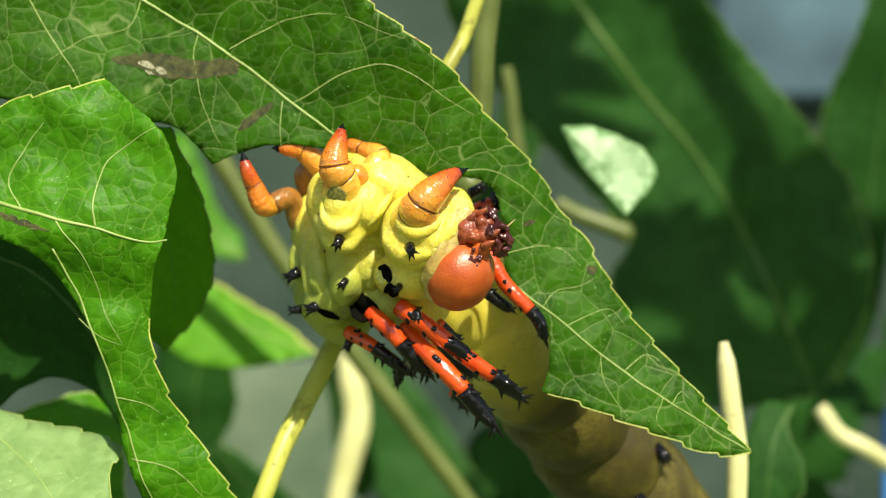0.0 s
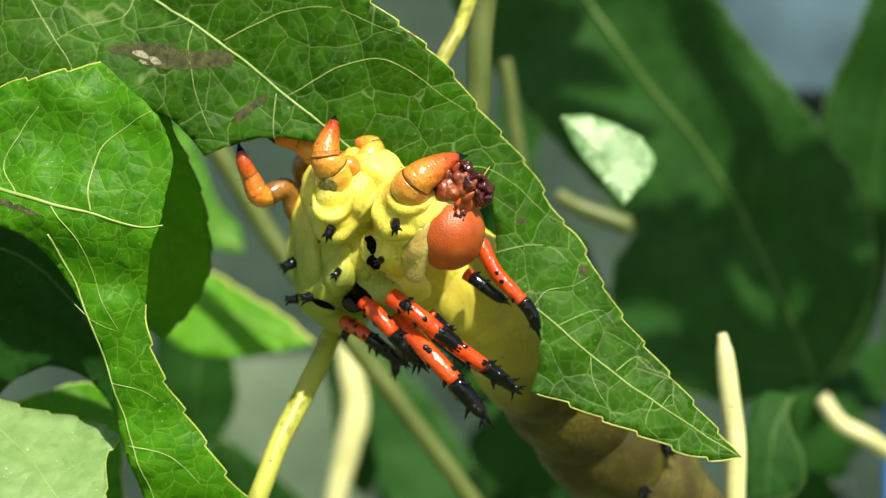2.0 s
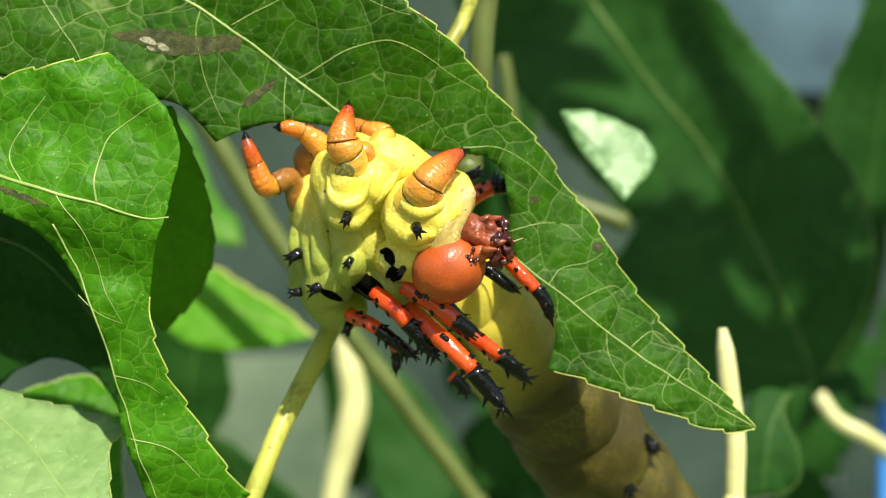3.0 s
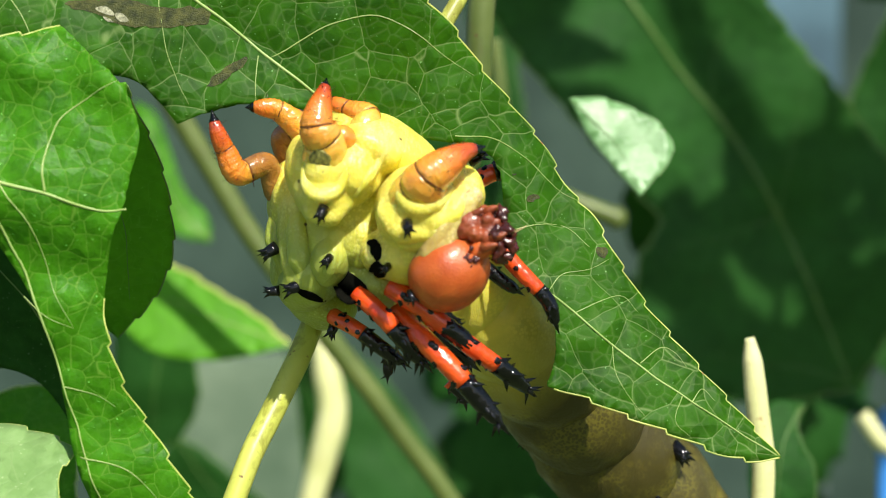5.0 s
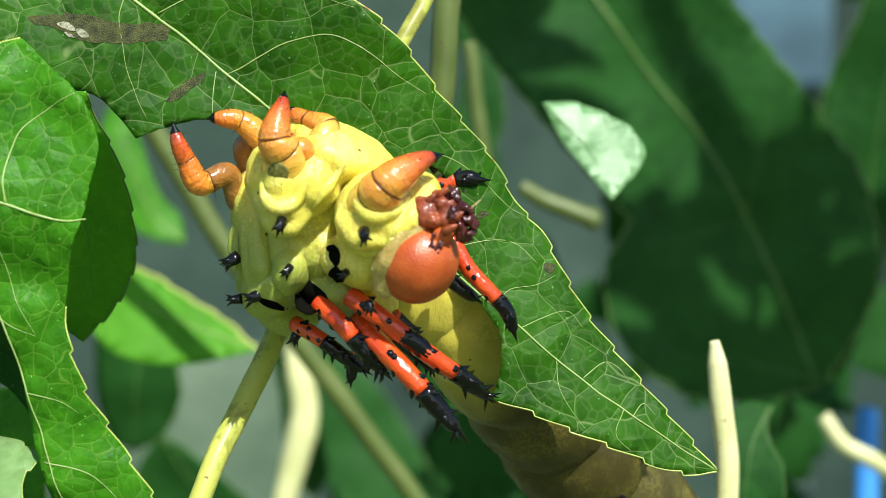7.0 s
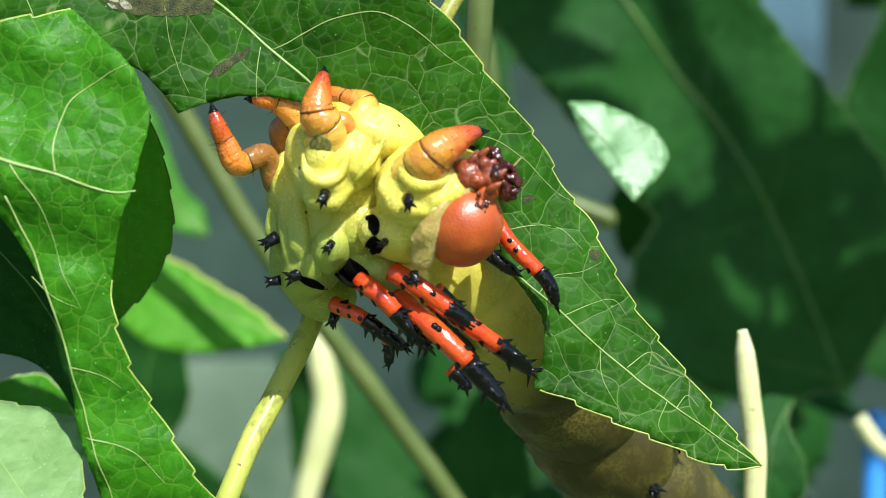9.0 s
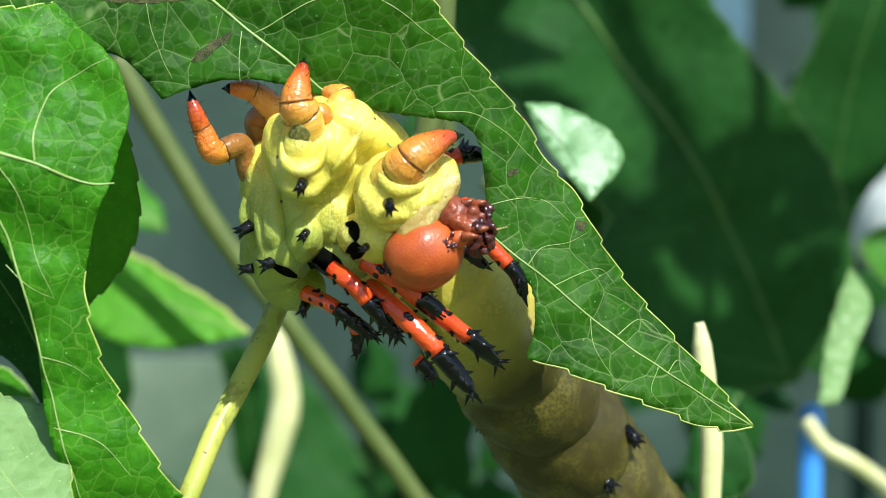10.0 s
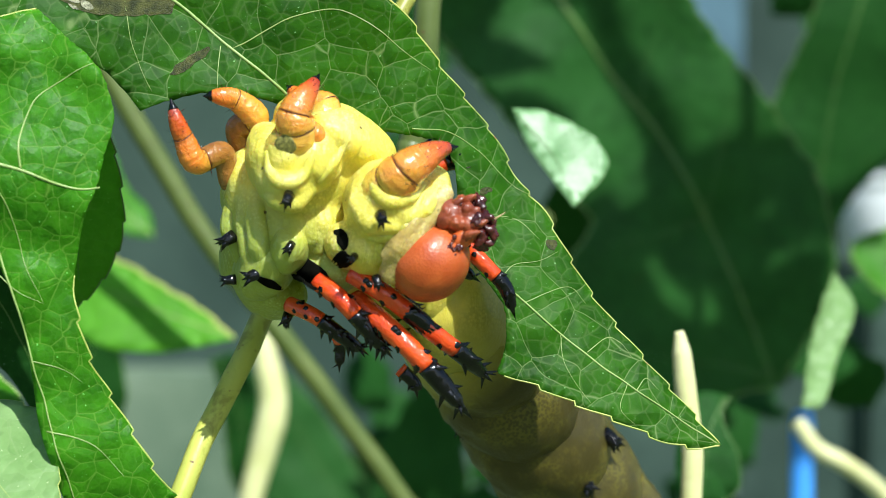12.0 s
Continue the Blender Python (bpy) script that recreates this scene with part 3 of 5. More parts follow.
near_back = leaf(
    "gum_leaf", (-40, 15, 1.7), "shaded green lobe behind the sunlit leaf", "sweetgum leaves",
    [("toothed", [(-44.8, -16.3), (-39.0, -10.6), (-35.4, -4.2), (-35.0, 3.5), (-36.1, 9.9), (-37.6, 13.8), (-38.6, 17.3)]),
     ("plain", [(-38.6, 17.3), (-45.2, 16.1), (-51.2, 1.8), (-50.1, -10.6), (-44.8, -16.3)])],
    lambda x, z: 15 - 0.95 * (z - 2) + ripple(x, z, 9, 1.0, 5.0) + ripple(x, z, 4, 0.4, 1.0),
    [(0.25, [(-43.0, 15.3), (-42.7, 7.5), (-41.5, -0.7), (-42.1, -10.6)])],
    (LEAF_BACK, VEIN_DIM, VEIN_DIM), 4.5, 0.4)

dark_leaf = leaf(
    "gum_leaf", (-59.9, 26, -14.1), "green sweetgum leaf coloured dark as in deep shade", "sweetgum leaves",
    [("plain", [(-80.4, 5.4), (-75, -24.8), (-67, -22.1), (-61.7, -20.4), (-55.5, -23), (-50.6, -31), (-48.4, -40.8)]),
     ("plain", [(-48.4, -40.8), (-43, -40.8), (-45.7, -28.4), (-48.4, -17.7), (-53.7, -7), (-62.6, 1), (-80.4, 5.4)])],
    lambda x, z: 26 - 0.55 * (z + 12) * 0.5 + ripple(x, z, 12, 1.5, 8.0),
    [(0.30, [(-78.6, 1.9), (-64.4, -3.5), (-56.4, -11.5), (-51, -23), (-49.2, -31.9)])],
    (LEAF_SHADED, VEIN_DIM, VEIN_DIM), 6, 0.4, rim=0.1)

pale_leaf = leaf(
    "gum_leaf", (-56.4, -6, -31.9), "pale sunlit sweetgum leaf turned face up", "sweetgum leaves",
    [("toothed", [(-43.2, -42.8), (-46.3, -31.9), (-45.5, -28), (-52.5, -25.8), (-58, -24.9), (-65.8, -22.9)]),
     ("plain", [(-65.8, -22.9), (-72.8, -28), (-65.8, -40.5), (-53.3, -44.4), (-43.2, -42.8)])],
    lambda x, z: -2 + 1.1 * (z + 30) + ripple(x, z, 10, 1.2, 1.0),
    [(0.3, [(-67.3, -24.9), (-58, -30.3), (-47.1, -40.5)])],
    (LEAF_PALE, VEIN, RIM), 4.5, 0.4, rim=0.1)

# ---- leaves behind ----
FAR_BACK = 1.35
FAR_RIB = [(28.4, 57.9), (35.8, 46.1), (43.9, 34.4), (53.7, 21.8), (63.7, 3.8), (71.3, -14.2), (77.1, -29.3)]
far_rib = side_of(FAR_RIB)
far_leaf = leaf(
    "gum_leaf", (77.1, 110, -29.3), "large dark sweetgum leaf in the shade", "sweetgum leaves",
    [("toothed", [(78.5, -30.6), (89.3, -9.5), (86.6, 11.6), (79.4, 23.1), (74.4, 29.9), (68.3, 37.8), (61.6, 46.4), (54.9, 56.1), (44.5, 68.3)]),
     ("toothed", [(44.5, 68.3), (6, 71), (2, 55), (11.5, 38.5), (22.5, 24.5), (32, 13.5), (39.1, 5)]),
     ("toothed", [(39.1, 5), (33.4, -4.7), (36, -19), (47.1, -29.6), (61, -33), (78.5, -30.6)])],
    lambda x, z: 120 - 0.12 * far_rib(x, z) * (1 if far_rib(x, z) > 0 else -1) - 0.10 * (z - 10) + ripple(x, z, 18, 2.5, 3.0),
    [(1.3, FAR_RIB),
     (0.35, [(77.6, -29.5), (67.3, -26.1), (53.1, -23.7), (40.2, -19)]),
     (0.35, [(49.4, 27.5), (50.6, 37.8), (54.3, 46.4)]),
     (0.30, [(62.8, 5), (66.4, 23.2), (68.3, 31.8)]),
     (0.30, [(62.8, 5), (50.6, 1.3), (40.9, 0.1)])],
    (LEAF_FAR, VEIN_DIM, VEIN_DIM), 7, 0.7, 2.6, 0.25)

# added pale lobe, imitates the sunlit patch on the large leaf
sun_patch_lobe = leaf("gum_leaf", (28.7, 70, 14.7), "added pale lobe standing for a sunlit patch of leaf", "sweetgum leaves",
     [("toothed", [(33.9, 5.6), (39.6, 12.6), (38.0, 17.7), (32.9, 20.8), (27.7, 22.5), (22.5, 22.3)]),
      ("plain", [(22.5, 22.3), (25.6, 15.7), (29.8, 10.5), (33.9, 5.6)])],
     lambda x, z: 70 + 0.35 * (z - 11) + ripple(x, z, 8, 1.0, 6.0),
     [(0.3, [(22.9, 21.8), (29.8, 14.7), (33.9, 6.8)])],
     (LEAF_SUN_PATCH, VEIN_DIM, VEIN_DIM), 5, 0.3, 1.6, 0.1)

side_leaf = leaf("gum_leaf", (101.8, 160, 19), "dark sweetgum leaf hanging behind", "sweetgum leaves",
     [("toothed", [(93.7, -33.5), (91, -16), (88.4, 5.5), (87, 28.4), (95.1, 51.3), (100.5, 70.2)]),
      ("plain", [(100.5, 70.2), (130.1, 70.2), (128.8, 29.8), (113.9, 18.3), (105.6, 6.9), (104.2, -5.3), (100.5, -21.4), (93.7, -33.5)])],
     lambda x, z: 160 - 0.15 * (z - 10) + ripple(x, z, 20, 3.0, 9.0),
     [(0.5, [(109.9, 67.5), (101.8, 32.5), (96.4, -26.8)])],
     (LEAF_SHADED, VEIN_DIM, VEIN_DIM), 7, 0.6, 3.0, 0.2)

# thick pale rim imitates the sunlit edge
edge_leaf = leaf("gum_leaf", (-25.4, 70, -19.6), "green sweetgum leaf with a thick pale rim for its sunlit edge", "sweetgum leaves",
     [("toothed", [(-21.4, -20.4), (-27.4, -15.5), (-34.7, -11.3), (-40.9, -7.7), (-47.2, -6.1)]),
      ("plain", [(-47.2, -6.1), (-52.4, -12.4), (-46.1, -20.7), (-34.7, -22.8), (-21.4, -20.4)])],
     lambda x, z: 70 + 0.5 * (z + 10) + ripple(x, z, 9, 1.0, 2.0),
     [(0.4, [(-21.9, -20), (-32.6, -16.5), (-43, -12.4)])],
     (LEAF_BACK, VEIN, RIM), 5, 0.4, 1.8, 0.35)

light_tip = leaf("gum_leaf", (-46.5, 120, 2.5), "light green sweetgum leaf tip", "sweetgum leaves",
     [("plain", [(-41.9, -2.5), (-43.4, 3.1), (-48.3, 8.6), (-54.9, 23.1), (-59.8, 26.7)]),
      ("plain", [(-59.8, 26.7), (-62.2, 13.4), (-54.9, 2.5), (-47.7, -1.7), (-41.9, -2.5)])],
     lambda x, z: 120 + 0.5 * (z - 5) + ripple(x, z, 9, 1.0, 2.0),
     [(0.4, [(-42.2, -2.1), (-50.1, 5), (-57.4, 21.9)])],
     (LEAF_NEAR, VEIN, RIM), 5, 0.3, 2.0, 0.15)

leaf("gum_leaf", (74.5, 120, -33.8), "mottled green sweetgum leaf low behind the twig", "sweetgum leaves",
     [("toothed", [(64.9, -55.5), (74.5, -53.1), (76.0, -45.9), (73.3, -38.6), (75.5, -33.2)]),
      ("plain", [(75.5, -33.2), (68.5, -33.2), (64.3, -41.0), (63.0, -49.5), (64.9, -55.5)])],
     lambda x, z: 120 + 0.35 * (z - -33.8) + ripple(x, z, 12, 2, 2.5),
     [(0.4, [(74.5, -33.8), (69.7, -42.2), (67.9, -54.3)])],
     (LEAF_SHADED, VEIN_DIM, VEIN_DIM), 6, 0.4, 2.4, 0.15)

behind_a = leaf("gum_leaf", (-51.1, 150, -13.7), "dark green leaf hanging behind the sunlit leaf", "sweetgum leaves",
     [("toothed", [(-59.6, -49.7), (-53.0, -45.8), (-48.8, -36.6), (-49.7, -26.1), (-47.8, -19.6), (-50.4, -13.0)]),
      ("plain", [(-50.4, -13.0), (-59.6, -10.4), (-66.2, -15.6), (-67.5, -34.0), (-64.8, -45.8), (-59.6, -49.7)])],
     lambda x, z: 150 + -0.3 * (z - -13.7) + ripple(x, z, 12, 2, 2.5),
     [(0.4, [(-51.1, -13.7), (-57.6, -28.7), (-59.6, -48.4)])],
     (LEAF_SHADED, VEIN_DIM, VEIN_DIM), 6, 0.4, 2.4, 0.15)

behind_b = leaf("gum_leaf", (-55.1, 170, -47.5), "dark green leaf low beside the petiole", "sweetgum leaves",
     [("toothed", [(-25.4, -77.2), (-30.9, -67.5), (-42.0, -56.5), (-50.3, -49.6), (-55.8, -46.8)]),
      ("plain", [(-55.8, -46.8), (-61.3, -57.9), (-55.8, -71.7), (-42.0, -78.6), (-25.4, -77.2)])],
     lambda x, z: 170 + -0.2 * (z - -47.5) + ripple(x, z, 12, 2, 2.5),
     [(0.4, [(-55.1, -47.5), (-46.1, -60.6), (-30.9, -73.1)])],
     (LEAF_SHADED, VEIN_DIM, VEIN_DIM), 6, 0.4, 2.4, 0.15)

behind_c = leaf("gum_leaf", (-27.8, 165, -27.1), "narrow dark leaf behind the drooping stalk", "sweetgum leaves",
     [("toothed", [(-29.9, -27.1), (-27.8, -35.3), (-26.5, -46.2), (-25.1, -55.8), (-19.6, -62.6)]),
      ("plain", [(-19.6, -62.6), (-16.2, -55.8), (-18.3, -43.5), (-19.6, -34.0), (-23.7, -25.8), (-29.9, -27.1)])],
     lambda x, z: 165 + -0.2 * (z - -27.1) + ripple(x, z, 12, 2, 2.5),
     [(0.4, [(-27.8, -27.1), (-23.0, -40.8), (-19.6, -61.2)])],
     (LEAF_SHADED, VEIN_DIM, VEIN_DIM), 6, 0.4, 2.4, 0.15)

behind_d = leaf("gum_leaf", (-19.3, 240, -30.6), "grey green leaf blurred behind the stems", "sweetgum leaves",
     [("toothed", [(-20.1, -29.0), (-7.1, -40.3), (2.6, -53.3), (10.7, -67.9), (15.6, -84.1)]),
      ("plain", [(15.6, -84.1), (-3.9, -87.3), (-16.9, -74.4), (-21.7, -54.9), (-23.3, -38.7), (-20.1, -29.0)])],
     lambda x, z: 240 + 0.2 * (z - -30.6) + ripple(x, z, 12, 2, 2.5),
     [(0.4, [(-19.3, -30.6), (-8.7, -51.7), (10.7, -82.5)])],
     (LEAF_FAR, VEIN_DIM, VEIN_DIM), 6, 0.4, 2.4, 0.15)

behind_e = leaf("gum_leaf", (7.8, 260, -58.9), "dark blue green leaf far behind the body", "sweetgum leaves",
     [("toothed", [(6.1, -58.9), (12.8, -52.2), (24.7, -50.5), (36.5, -55.6), (41.5, -70.8)]),
      ("plain", [(41.5, -70.8), (36.5, -87.6), (19.6, -91.0), (9.5, -77.5), (6.1, -58.9)])],
     lambda x, z: 260 + 0.2 * (z - -58.9) + ripple(x, z, 12, 2, 2.5),
     [(0.4, [(7.8, -58.9), (21.3, -69.1), (34.8, -85.9)])],
     (LEAF_SHADED, VEIN_DIM, VEIN_DIM), 6, 0.4, 2.4, 0.15)

edge_spray = leaf("gum_leaf", (107.1, 150, -8.4), "small pale green leaf at the edge of the tree", "sweetgum leaves",
     [("toothed", [(107.1, -7.7), (101.9, -15.6), (97.3, -24.8), (92.7, -36.6)]),
      ("plain", [(92.7, -36.6), (97.9, -35.3), (103.2, -26.1), (109.7, -15.6), (107.1, -7.7)])],
     lambda x, z: 150 + 0.8 * (z - -8.4) + ripple(x, z, 12, 1, 2.5),
     [(0.4, [(107.1, -8.4), (101.2, -20.9), (93.3, -36.0)])],
     (LEAF_PALE, VEIN_DIM, VEIN_DIM), 6, 0.4, 2.4, 0.15)

leaf("gum_leaf", (-63.7, 60, -34.1), "bright green sweetgum leaf in dappled sun", "sweetgum leaves",
     [("toothed", [(-52.7, -54.2), (-55.2, -42.1), (-56.7, -32.1), (-62.7, -26), (-69.8, -27), (-78.8, -30.1)]),
      ("plain", [(-78.8, -30.1), (-87.8, -36.1), (-78.8, -54.2), (-52.7, -54.2)])],
     lambda x, z: 60 + 0.6 * (z + 30) + ripple(x, z, 9, 2.0, 2.5),
     [(0.4, [(-76.8, -31.1), (-66.7, -39.1), (-56.7, -51.2)])],
     (LEAF_NEAR, VEIN, VEIN), 5, 0.3, 2.4, 0.2)


# added dark leaf, darkens the gap where the wall showed too bright
leaf("gum_leaf", (25.0, 330, 40.0), "added dark leaf that darkens the gap behind the stems", "sweetgum leaves",
     [("toothed", [(23.3, 4.0), (28.1, 21.4), (33.9, 38.7), (32.0, 58.0), (36.8, 77.3), (30.1, 92.7)]),
      ("plain", [(30.1, 92.7), (18.5, 90.8), (15.0, 73.4), (20.4, 56.1), (16.6, 34.9), (19.5, 17.5), (23.3, 4.0)])],
     lambda x, z: 330 + 0.2 * (z - 40) + ripple(x, z, 12, 2.0, 4.5),
     [(0.6, [(30.1, 90.8), (25.3, 50.3), (23.3, 7.9)])],
     (LEAF_SHADED, VEIN_DIM, VEIN_DIM), 6, 0.4, 3.0, 0.15)

# ---- added unseen leaves overhead, placed to shade those behind ----
def lobed(x, z, r, turn):
    """The runs of a five-lobed leaf: its lobes and the notches between them."""
    pts = []
    for k in range(5):
        for a, f in ((-30, 0.58), (-17, 0.76), (0, 1.0), (17, 0.76)):
            b = radians(turn + 62 * (k - 2) + a)
            pts.append((x + r * f * math.sin(b), z + r * f * math.cos(b)))
    b = radians(turn + 180)
    pts += [(x + 0.30 * r * math.sin(b + 0.6), z + 0.30 * r * math.cos(b + 0.6)), (x + 0.12 * r * math.sin(b), z + 0.12 * r * math.cos(b)), (x + 0.30 * r * math.sin(b - 0.6), z + 0.30 * r * math.cos(b - 0.6))]
    pts.append(pts[0])
    ribs = [[(x, z), (x + 0.5 * r * math.sin(c), z + 0.5 * r * math.cos(c)), (x + 0.95 * r * math.sin(c), z + 0.95 * r * math.cos(c))] for c in (radians(turn + 62 * (k - 2)) for k in range(5))]
    return [("plain", pts[::-1])], ribs


UNSEEN_LEAVES = []
# each set sunward of the spot on the far leaf it shades
for tx, tz, cy, r, turn in ((60, 90, 14, 30, 120), (16, 61, 20, 42, 170), (98, -16, 24, 44, 200), (145, 32, 18, 46, 150), (105, 108, 22, 46, 190), (166, 103, 28, 46, 210), (143, -35, 26, 42, 185), (44, 110, 18, 42, 150), (98, 21, 30, 35, 120), (32, 39, 30, 35, 200), (142, 78, 32, 28, 160), (58, 7, 14, 30, 80), (70, 10, 22, 28, 140), (122, -4, 16, 30, 100)):
    shade = Vector((tx, 232, tz)) + SUN * ((cy - 232) / SUN.y)
    cx, cz = round(shade.x, 1), round(shade.z, 1)
    runs, ribs = lobed(cx, cz, r, turn)
    UNSEEN_LEAVES.append((cx, cy + ripple(cx, cz, 14, 2.0, cz), cz))
    top = leaf("gum_leaf", (cx, cy, cz), "added unseen leaf overhead that shades the leaves behind", "sweetgum leaves", runs,
         lambda x, z, cy=cy, cz=cz: cy - 0.35 * (z - cz) + ripple(x, z, 14, 2.0, cz), [(0.8, rib) for rib in ribs], (LEAF_BACK, VEIN_DIM, VEIN_DIM), 6, 0.4, 3.0, 0.0)
    part("stalk", tube(bmesh.new(), [Vector((0, y, 0.2 * y)) for y in (-4, 0, 4)], [0.7, 0.9, 0.7], 8), STEM_DIM, top)

def stand_back(things):
    """Moves things away along the line of sight at rest and enlarges them to match."""
    for far, k in things:
        x, y, z = far.location
        far.location, far.scale = (x * k, (y + 0.23407) * k - 0.23407, z * k), (k, k, k)


stand_back(((far_leaf, FAR_BACK), (side_leaf, 1.4), (behind_a, 1.35), (behind_b, 1.5), (behind_c, 1.5), (behind_d, 1.6), (behind_e, 1.6), (edge_leaf, 1.4), (light_tip, 1.5)))

# ---- stems ----
def stem(label, points, radii, material, name="leaf_stalk", knuckle=True):
    at = points[0]
    top = thing(name, at, label, "leaf stalk", "stalks")
    bm = bmesh.new()
    path = curve_through(shift(points, at), 12)
    for i, p in enumerate(path):
        p += noise.noise_vector(p * 0.12) * 0.25
    tube(bm, path, radii, 14)
    part("stalk", bm, material, top)
    if knuckle:
        bm = bmesh.new()
        ball(bm, path[-1], (radii[-1] * 1.15,) * 3, (0, 0, 0), 14, 10, 0.3)
        part("stalk_end", bm, material, top)
    return top


PETIOLE_AT = (-14.1, 26, -7)
petiole = stem("yellow-green spotted petiole under the caterpillar", [(-14.1, 26, -7), (-16.6, 21, -13.9), (-20.4, 16, -22.1), (-24, 11, -30.1), (-27.1, 8, -38), (-29.9, 6, -45.9)], [1.5, 1.65, 1.5, 1.5], STEM)
UNSEEN_LEAVES.sort(key=lambda p: p[0] + 0.5 * p[2])
# added twig out of view, only holds the shading leaves
stem("added unseen twig that joins the shading leaves overhead", [(UNSEEN_LEAVES[0][0] - 40, 24, UNSEEN_LEAVES[0][2] + 10)] + UNSEEN_LEAVES + [(UNSEEN_LEAVES[-1][0] + 60, 30, UNSEEN_LEAVES[-1][2] + 30)], [1.2, 1.6, 2.0, 2.6], BARK, "twig", False)
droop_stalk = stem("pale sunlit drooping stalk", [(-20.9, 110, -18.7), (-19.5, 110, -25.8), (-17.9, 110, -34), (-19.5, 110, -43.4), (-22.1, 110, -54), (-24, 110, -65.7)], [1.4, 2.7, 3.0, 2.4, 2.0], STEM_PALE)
long_stem = stem("long olive green stem coloured as if shaded", [(-47.2, 70, 27.1), (-39.9, 70, 14.7), (-29.5, 70, -2), (-15, 70, -20.7), (-4.6, 70, -34.2), (6.9, 70, -49.8)], [1.9, 1.9, 1.7], STEM_DIM)
stem("thin green leaf stalk", [(8.5, 24, 46.8), (5.8, 24, 39.8), (3.4, 24, 33.6), (0.5, 22, 27.7), (-3.8, 20, 19.2)], [1.1, 1.15, 1.15], STEM)
stem("thick olive green stem darkened as shade", [(9.1, 44, 53.3), (7.8, 44, 41.9), (6.7, 44, 32.4), (6.1, 44, 22), (4.4, 44, 10.5)], [2.0, 2.1, 2.2], STEM_DIM)
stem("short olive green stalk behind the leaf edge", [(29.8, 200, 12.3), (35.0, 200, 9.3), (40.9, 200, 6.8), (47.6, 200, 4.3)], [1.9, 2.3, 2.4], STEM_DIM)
stem("upright stem coloured dark as if shaded", [(15.7, 180, 45.4), (17.1, 180, 36.9), (18.1, 180, 28.4), (20.0, 180, 15.7)], [1.6, 1.8, 1.8], STEM_DIM)
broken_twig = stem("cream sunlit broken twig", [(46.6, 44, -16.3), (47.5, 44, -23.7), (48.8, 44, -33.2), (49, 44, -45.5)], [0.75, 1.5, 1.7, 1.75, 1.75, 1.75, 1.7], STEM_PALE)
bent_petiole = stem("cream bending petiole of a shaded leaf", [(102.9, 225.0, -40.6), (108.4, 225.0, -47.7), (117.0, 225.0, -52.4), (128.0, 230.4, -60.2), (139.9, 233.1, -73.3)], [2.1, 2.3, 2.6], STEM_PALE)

stand_back(((droop_stalk, 1.5), (long_stem, 1.3)))

# ---- the caterpillar ----
BODY_AT = (0.0, 5.0, -10.0)
caterpillar = thing("caterpillar", BODY_AT, "plump yellow spiny caterpillar with red horns feeding on the leaf", "caterpillar")


def here(p):
    return Vector(p) - Vector(BODY_AT)


def lumps(name, balls, material, parent, label, centre, voxel=0.38, rounds=2):
    bm = bmesh.new()
    for at, radii, turn in balls:
        if turn == "roll":
            tube(bm, curve_through([Vector(p) - Vector(centre) for p in at], 8), radii, 14)
            ball(bm, Vector(at[0]) - Vector(centre), (radii[0],) * 3)
            ball(bm, Vector(at[-1]) - Vector(centre), (radii[-1],) * 3)
            continue
        ball(bm, Vector(at) - Vector(centre), radii, turn, 24, 16)
    return soften(part(name, bm, material, parent, label), voxel, rounds)


def seat(balls, p, sink):
    """Lays a point on the side of the lumps that faces the viewer."""
    best = p[1]
    found = False
    for at, radii, turn in balls:
        if turn == "roll":
            continue
        a = radians(turn[1])
        dx, dz = p[0] - at[0], p[2] - at[2]
        u = (dx * math.cos(a) - dz * math.sin(a)) / radii[0]
        w = (dx * math.sin(a) + dz * math.cos(a)) / radii[2]
        if u * u + w * w < 0.97:
            y = at[1] - radii[1] * math.sqrt(1 - u * u - w * w)
            best = min(best, y) if found else y
            found = True
    return (p[0], best + sink, p[2])


def skin_fold(balls, points, radii, material, parent):
    """A crisp crescent of loose skin half sunk into the lumps."""
    path = [Vector(seat(balls, p, 0.25)) - Vector(BODY_AT) for p in curve_through(points, 6)]
    for _ in range(2):
        path = [path[0]] + [(a + b * 2 + d) / 4 for a, b, d in zip(path, path[1:], path[2:])] + [path[-1]]
    return part("skin_fold", tube(bmesh.new(), path, radii, 12), material, parent, "crescent fold of loose skin")


